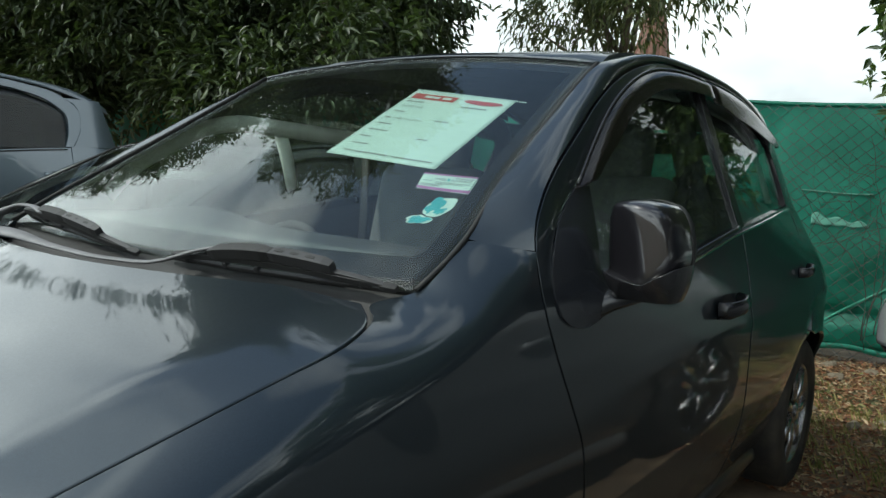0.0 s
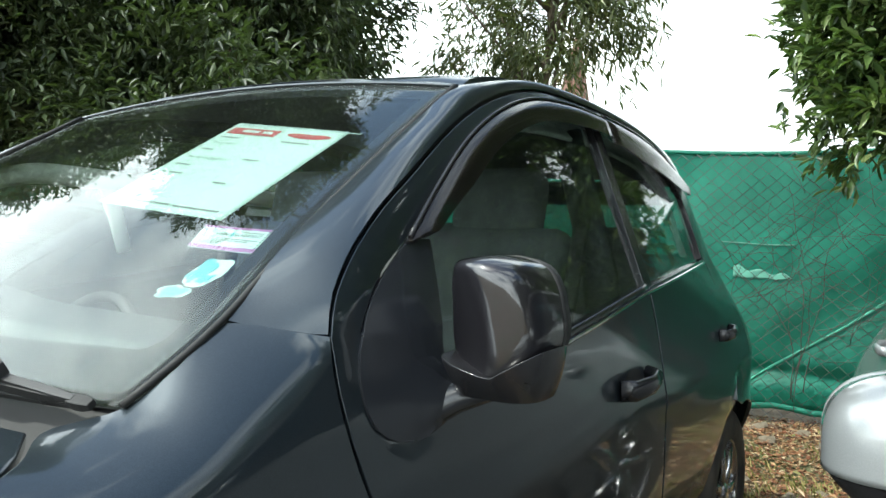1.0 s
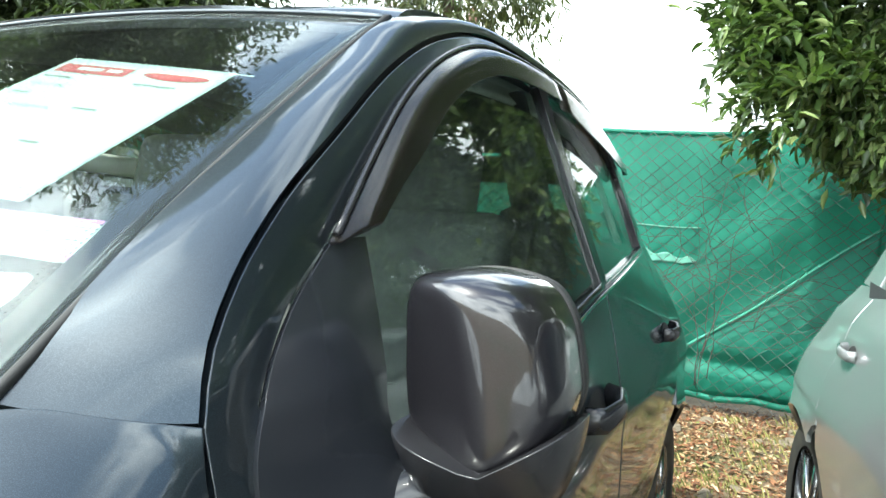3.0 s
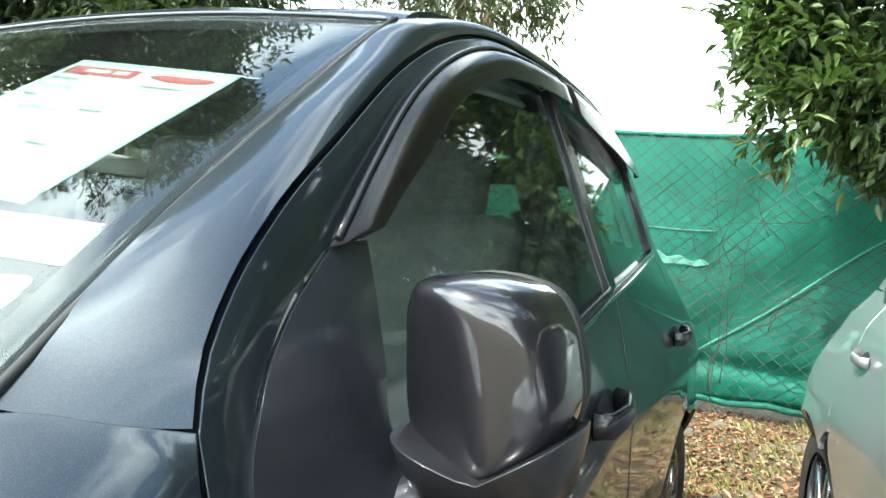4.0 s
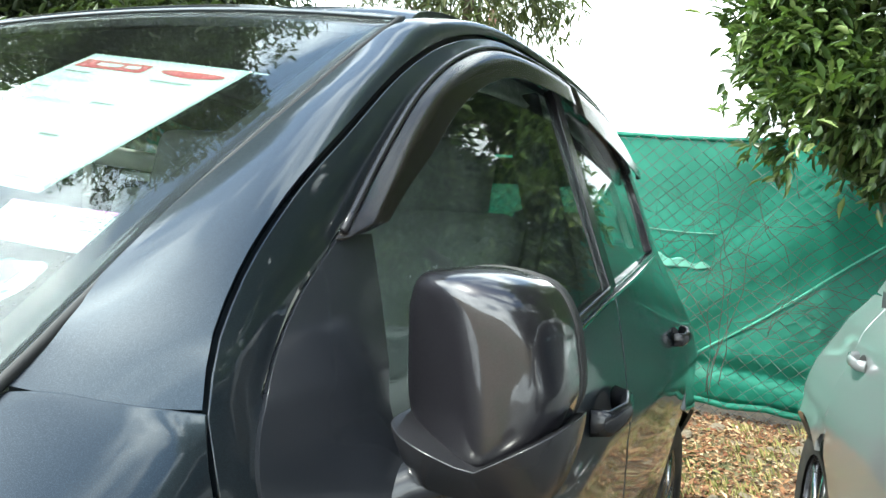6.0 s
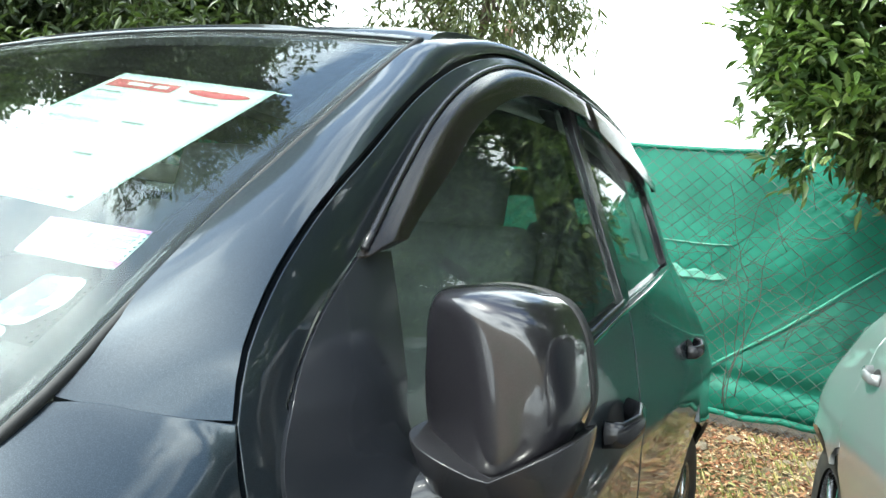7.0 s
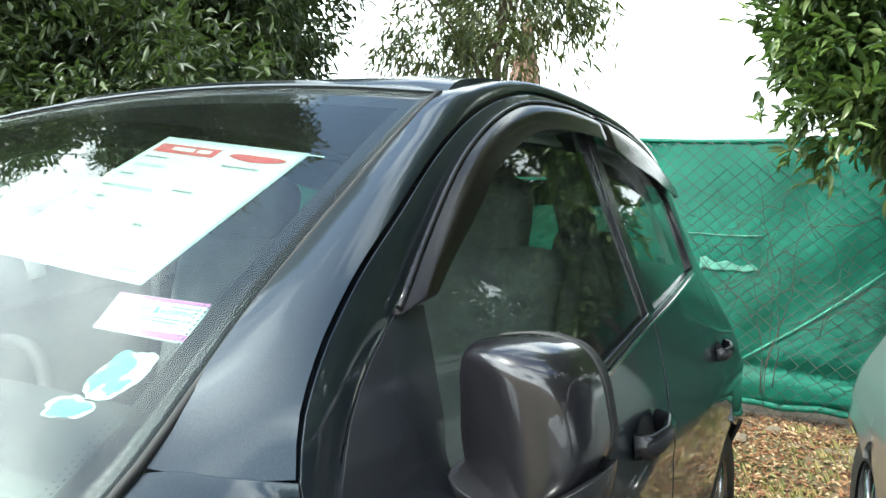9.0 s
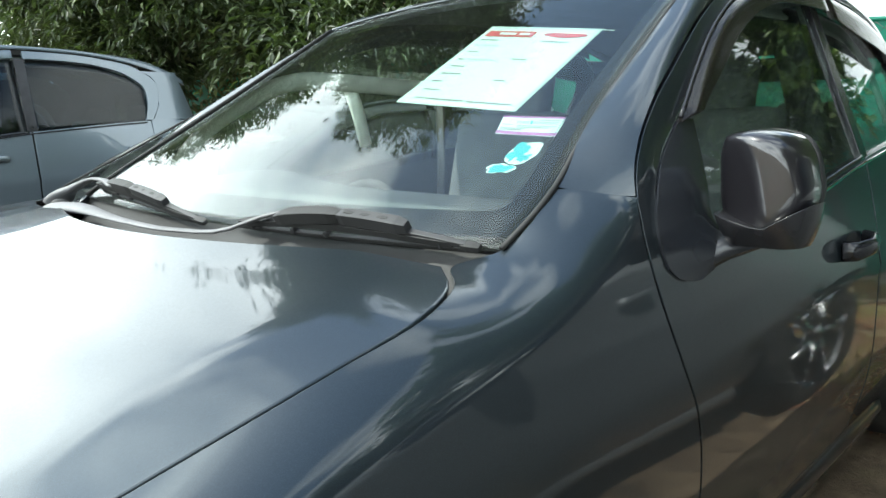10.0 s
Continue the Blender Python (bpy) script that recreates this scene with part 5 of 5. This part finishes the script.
STEEL = plastic("grey_weathered_steel", (0.125, 0.125, 0.13), 0.6)
wiper([(-0.60, 1.010, 0.990), (-0.40, 0.978, 1.004), (-0.10, 0.950, 1.000), (0.06, 0.956, 0.998), (0.16, 1.000, 1.000), (0.21, 1.025, 1.018), (0.25, 1.045, 1.032), (0.32, 1.060, 1.036), (0.40, 1.062, 1.034)], (0.12, 0.996), (0.668, 0.999), 1.0)
wiper([(-0.74, 1.060, 0.995), (-0.70, 1.065, 1.018), (-0.67, 1.085, 1.034), (-0.63, 1.100, 1.050), (-0.56, 1.100, 1.054), (-0.44, 1.072, 1.046)], (-0.70, 1.026), (0.02, 0.992), 0.95)


# ---- brown spire beyond the fence ----
def _tin():
    k = Mat("rusty_brown_sheet", (0.23, 0.11, 0.075), 0.6)
    a, f = k.noise(1.6, 7.0, 0.7), k.noise(18.0, 5.0)
    k.to(k.mix(0.35, k.ramp(a, [(0.3, (0.14, 0.07, 0.05)), (0.55, (0.27, 0.135, 0.095)), (0.8, (0.42, 0.26, 0.20))]), k.ramp(f, [(0.3, (0.16, 0.08, 0.055)), (0.7, (0.30, 0.17, 0.13))])), "Base Color")
    return k.bump(f, 0.4, 0.02).m


def spire():
    t = thing("conical_roof", "rust brown conical roof rising behind the trees", "roof", at=(-4.35, 14.0, 0))
    tin = _tin()
    for k in range(9):
        a0, a1 = 2 * math.pi * k / 9, 2 * math.pi * (k + 1) / 9

        def leafp(u, v, a0=a0, a1=a1):
            a = a0 + (a1 - a0) * u
            r = 0.03 + 0.46 * (1 - v) + 0.02 * math.sin(math.pi * u)
            return Vector((r * math.cos(a) + 0.10 * v, r * math.sin(a), 2.6 + 2.2 * v))

        shell(part("roof_panel", grid(leafp, 4, 12, (math.cos((a0 + a1) / 2), math.sin((a0 + a1) / 2), 0.3)), tin, t), 0.02, 0)
    part("drum_wall", lathe([(0.46, 0.0), (0.475, 2.65)], 27, "z"), tin, t)
    part("finial", tube([(0.10, 0, 4.75), (0.12, 0, 5.05)], [0.035, 0.015], 8, up=(0, 1, 0)), tin, t)
    return t


spire()


# ---- dead leaves, stones, grass and weeds on the ground ----
def _litter(name, stops, rough=0.9):
    k = Mat(name, stops[0][1], rough)
    return k.to(k.ramp(k.island(), stops), "Base Color").m


def scatter_leaves():
    rng = np.random.default_rng(21)
    n = 52000
    x, y = rng.uniform(-2.2, 3.2, n), rng.uniform(3.3, 6.1, n)
    keep = np.array([noise.noise(Vector((a * 1.1, b * 1.1, 5.0))) > t for a, b, t in zip(x, y, rng.uniform(-1.0, 0.05, n))])
    x, y = x[keep], y[keep]
    z = np.array([ground_z(a, b) for a, b in zip(x, y)]) + rng.uniform(0.004, 0.02, len(x))
    a = rng.uniform(0, 2 * math.pi, len(x))
    d = np.stack([np.cos(a), np.sin(a), rng.normal(0, 0.22, len(x))], 1)
    s = np.stack([-np.sin(a), np.cos(a), rng.normal(0, 0.22, len(x))], 1)
    ln, wd = rng.gamma(2.2, 0.013, len(x)).clip(0.010, 0.09)[:, None], rng.uniform(0.006, 0.022, len(x))[:, None]
    c = np.stack([x, y, z], 1)
    up = np.array((0, 0, 1.0)) * wd * 0.35
    v = np.stack([c - d * ln / 2, c + s * wd / 2 + up, c + d * ln / 2, c - s * wd / 2 + up], 1).reshape(-1, 3)
    k = np.arange(len(x))[:, None] * 4
    me = bpy.data.meshes.new("leaf_litter")
    me.from_pydata(v.tolist(), [], (k + np.array((0, 1, 2))).tolist() + (k + np.array((0, 2, 3))).tolist())
    me.materials.append(_litter("dry_leaf", [(0.0, (0.06, 0.035, 0.020)), (0.25, (0.20, 0.075, 0.035)), (0.5, (0.24, 0.125, 0.06)), (0.75, (0.36, 0.22, 0.11)), (0.9, (0.50, 0.40, 0.26)), (1.0, (0.17, 0.18, 0.05))]))
    tagged(new("leaf_litter", me), "dry brown fallen leaves strewn over the soil", "leaf litter", kind="stuff")


def scatter_grass():
    rng = np.random.default_rng(31)
    v, f = [], []
    for _ in range(1800):
        cx, cy = rng.uniform(-1.5, 3.0), rng.uniform(3.6, 6.0)
        if noise.noise(Vector((cx * 0.9, cy * 0.9, 8.0))) < rng.uniform(-0.3, 0.25):
            continue
        cz = ground_z(cx, cy)
        for _ in range(9):
            a, ln = rng.uniform(0, 6.28), rng.uniform(0.015, 0.065)
            bx, by = cx + rng.normal(0, 0.025), cy + rng.normal(0, 0.025)
            tx, ty = bx + math.cos(a) * ln * 0.6, by + math.sin(a) * ln * 0.6
            k = len(v)
            v += [(bx - 0.003, by, cz), (bx + 0.003, by, cz), ((bx + tx) / 2 + 0.002, (by + ty) / 2, cz + ln * 0.65), (tx, ty, cz + ln)]
            f += [(k, k + 1, k + 2), (k, k + 2, k + 3)]
    me = bpy.data.meshes.new("grass_tufts")
    me.from_pydata(v, [], f)
    me.materials.append(_litter("thin_grass", [(0.0, (0.09, 0.11, 0.025)), (0.6, (0.22, 0.22, 0.06)), (1.0, (0.40, 0.34, 0.14))], 0.7))
    tagged(new("grass_tufts", me), "thin tufts of green and yellow grass", "grass", kind="stuff")


def stones():
    k = Mat("pale_rubble", (0.24, 0.22, 0.19), 0.9)
    f = k.noise(40.0, 6.0)
    k.to(k.ramp(f, [(0.3, (0.10, 0.082, 0.058)), (0.7, (0.25, 0.205, 0.145))]), "Base Color").bump(f, 0.6, 0.004)
    rng = np.random.default_rng(41)
    made = []
    for q in range(5):
        bm = bmesh.new()
        bmesh.ops.create_icosphere(bm, subdivisions=2, radius=1.0)
        for v in bm.verts:
            v.co *= 1 + 0.35 * noise.noise(v.co * 1.3 + Vector((q * 7.0, 0, 0)))
            v.co.z *= 0.45
        me = bpy.data.meshes.new("stone")
        bm.to_mesh(me)
        bm.free()
        me.materials.append(k.m)
        made.append(me)
    for q in range(40):
        x, y = rng.uniform(0.2, 1.9), rng.choice([rng.uniform(5.5, 5.85), rng.uniform(5.4, 5.8), rng.uniform(4.2, 5.8)])
        r = rng.uniform(0.015, 0.06)
        ob = tagged(new("stone", made[q % 5]), "rough pale stone lying among dead leaves", "stone", "stones by the fence")
        ob.matrix_basis = pose(x, y, ground_z(x, y) + r * 0.18, rng.uniform(-15, 15), rng.uniform(-15, 15), rng.uniform(0, 360)) @ Matrix.Diagonal((r * 1.3, r, r, 1))


def vines():
    """Dry climbing stems on the chain link."""
    rng = np.random.default_rng(51)
    stem = Mat("dry_stem", (0.060, 0.055, 0.048), 0.9).m
    t = thing("dry_vine", "dry leafless vine tangled in the chain link", "plant", at=(0.75, 5.86, 0))
    for q in range(70):
        x, z = rng.normal(0.0, 0.06) if q < 4 else rng.uniform(-0.5, 1.3), rng.uniform(0.05, 0.3) if q < 4 else rng.uniform(0.5, 1.5)
        a = math.pi / 2 + rng.normal(0, 0.12) if q < 4 else rng.uniform(-0.6, 3.7)
        pts = []
        for k in range(14):
            pts.append((x, -0.015 + rng.normal(0, 0.008), z))
            x, z = x + 0.085 * math.cos(a) * (1 if q < 4 else 0.6), z + 0.085 * math.sin(a) * (1.2 if q < 4 else 0.6)
            a += rng.normal(0, 0.22)
            if z > 1.72 or z < 0.03:
                break
        if len(pts) > 3:
            r0 = 0.0034 if q < 4 else 0.0019
            part("stem", tube(pts, [r0 * (1 - 0.6 * k / len(pts)) for k in range(len(pts))], 5), stem, t)


scatter_leaves(), scatter_grass(), stones(), vines()
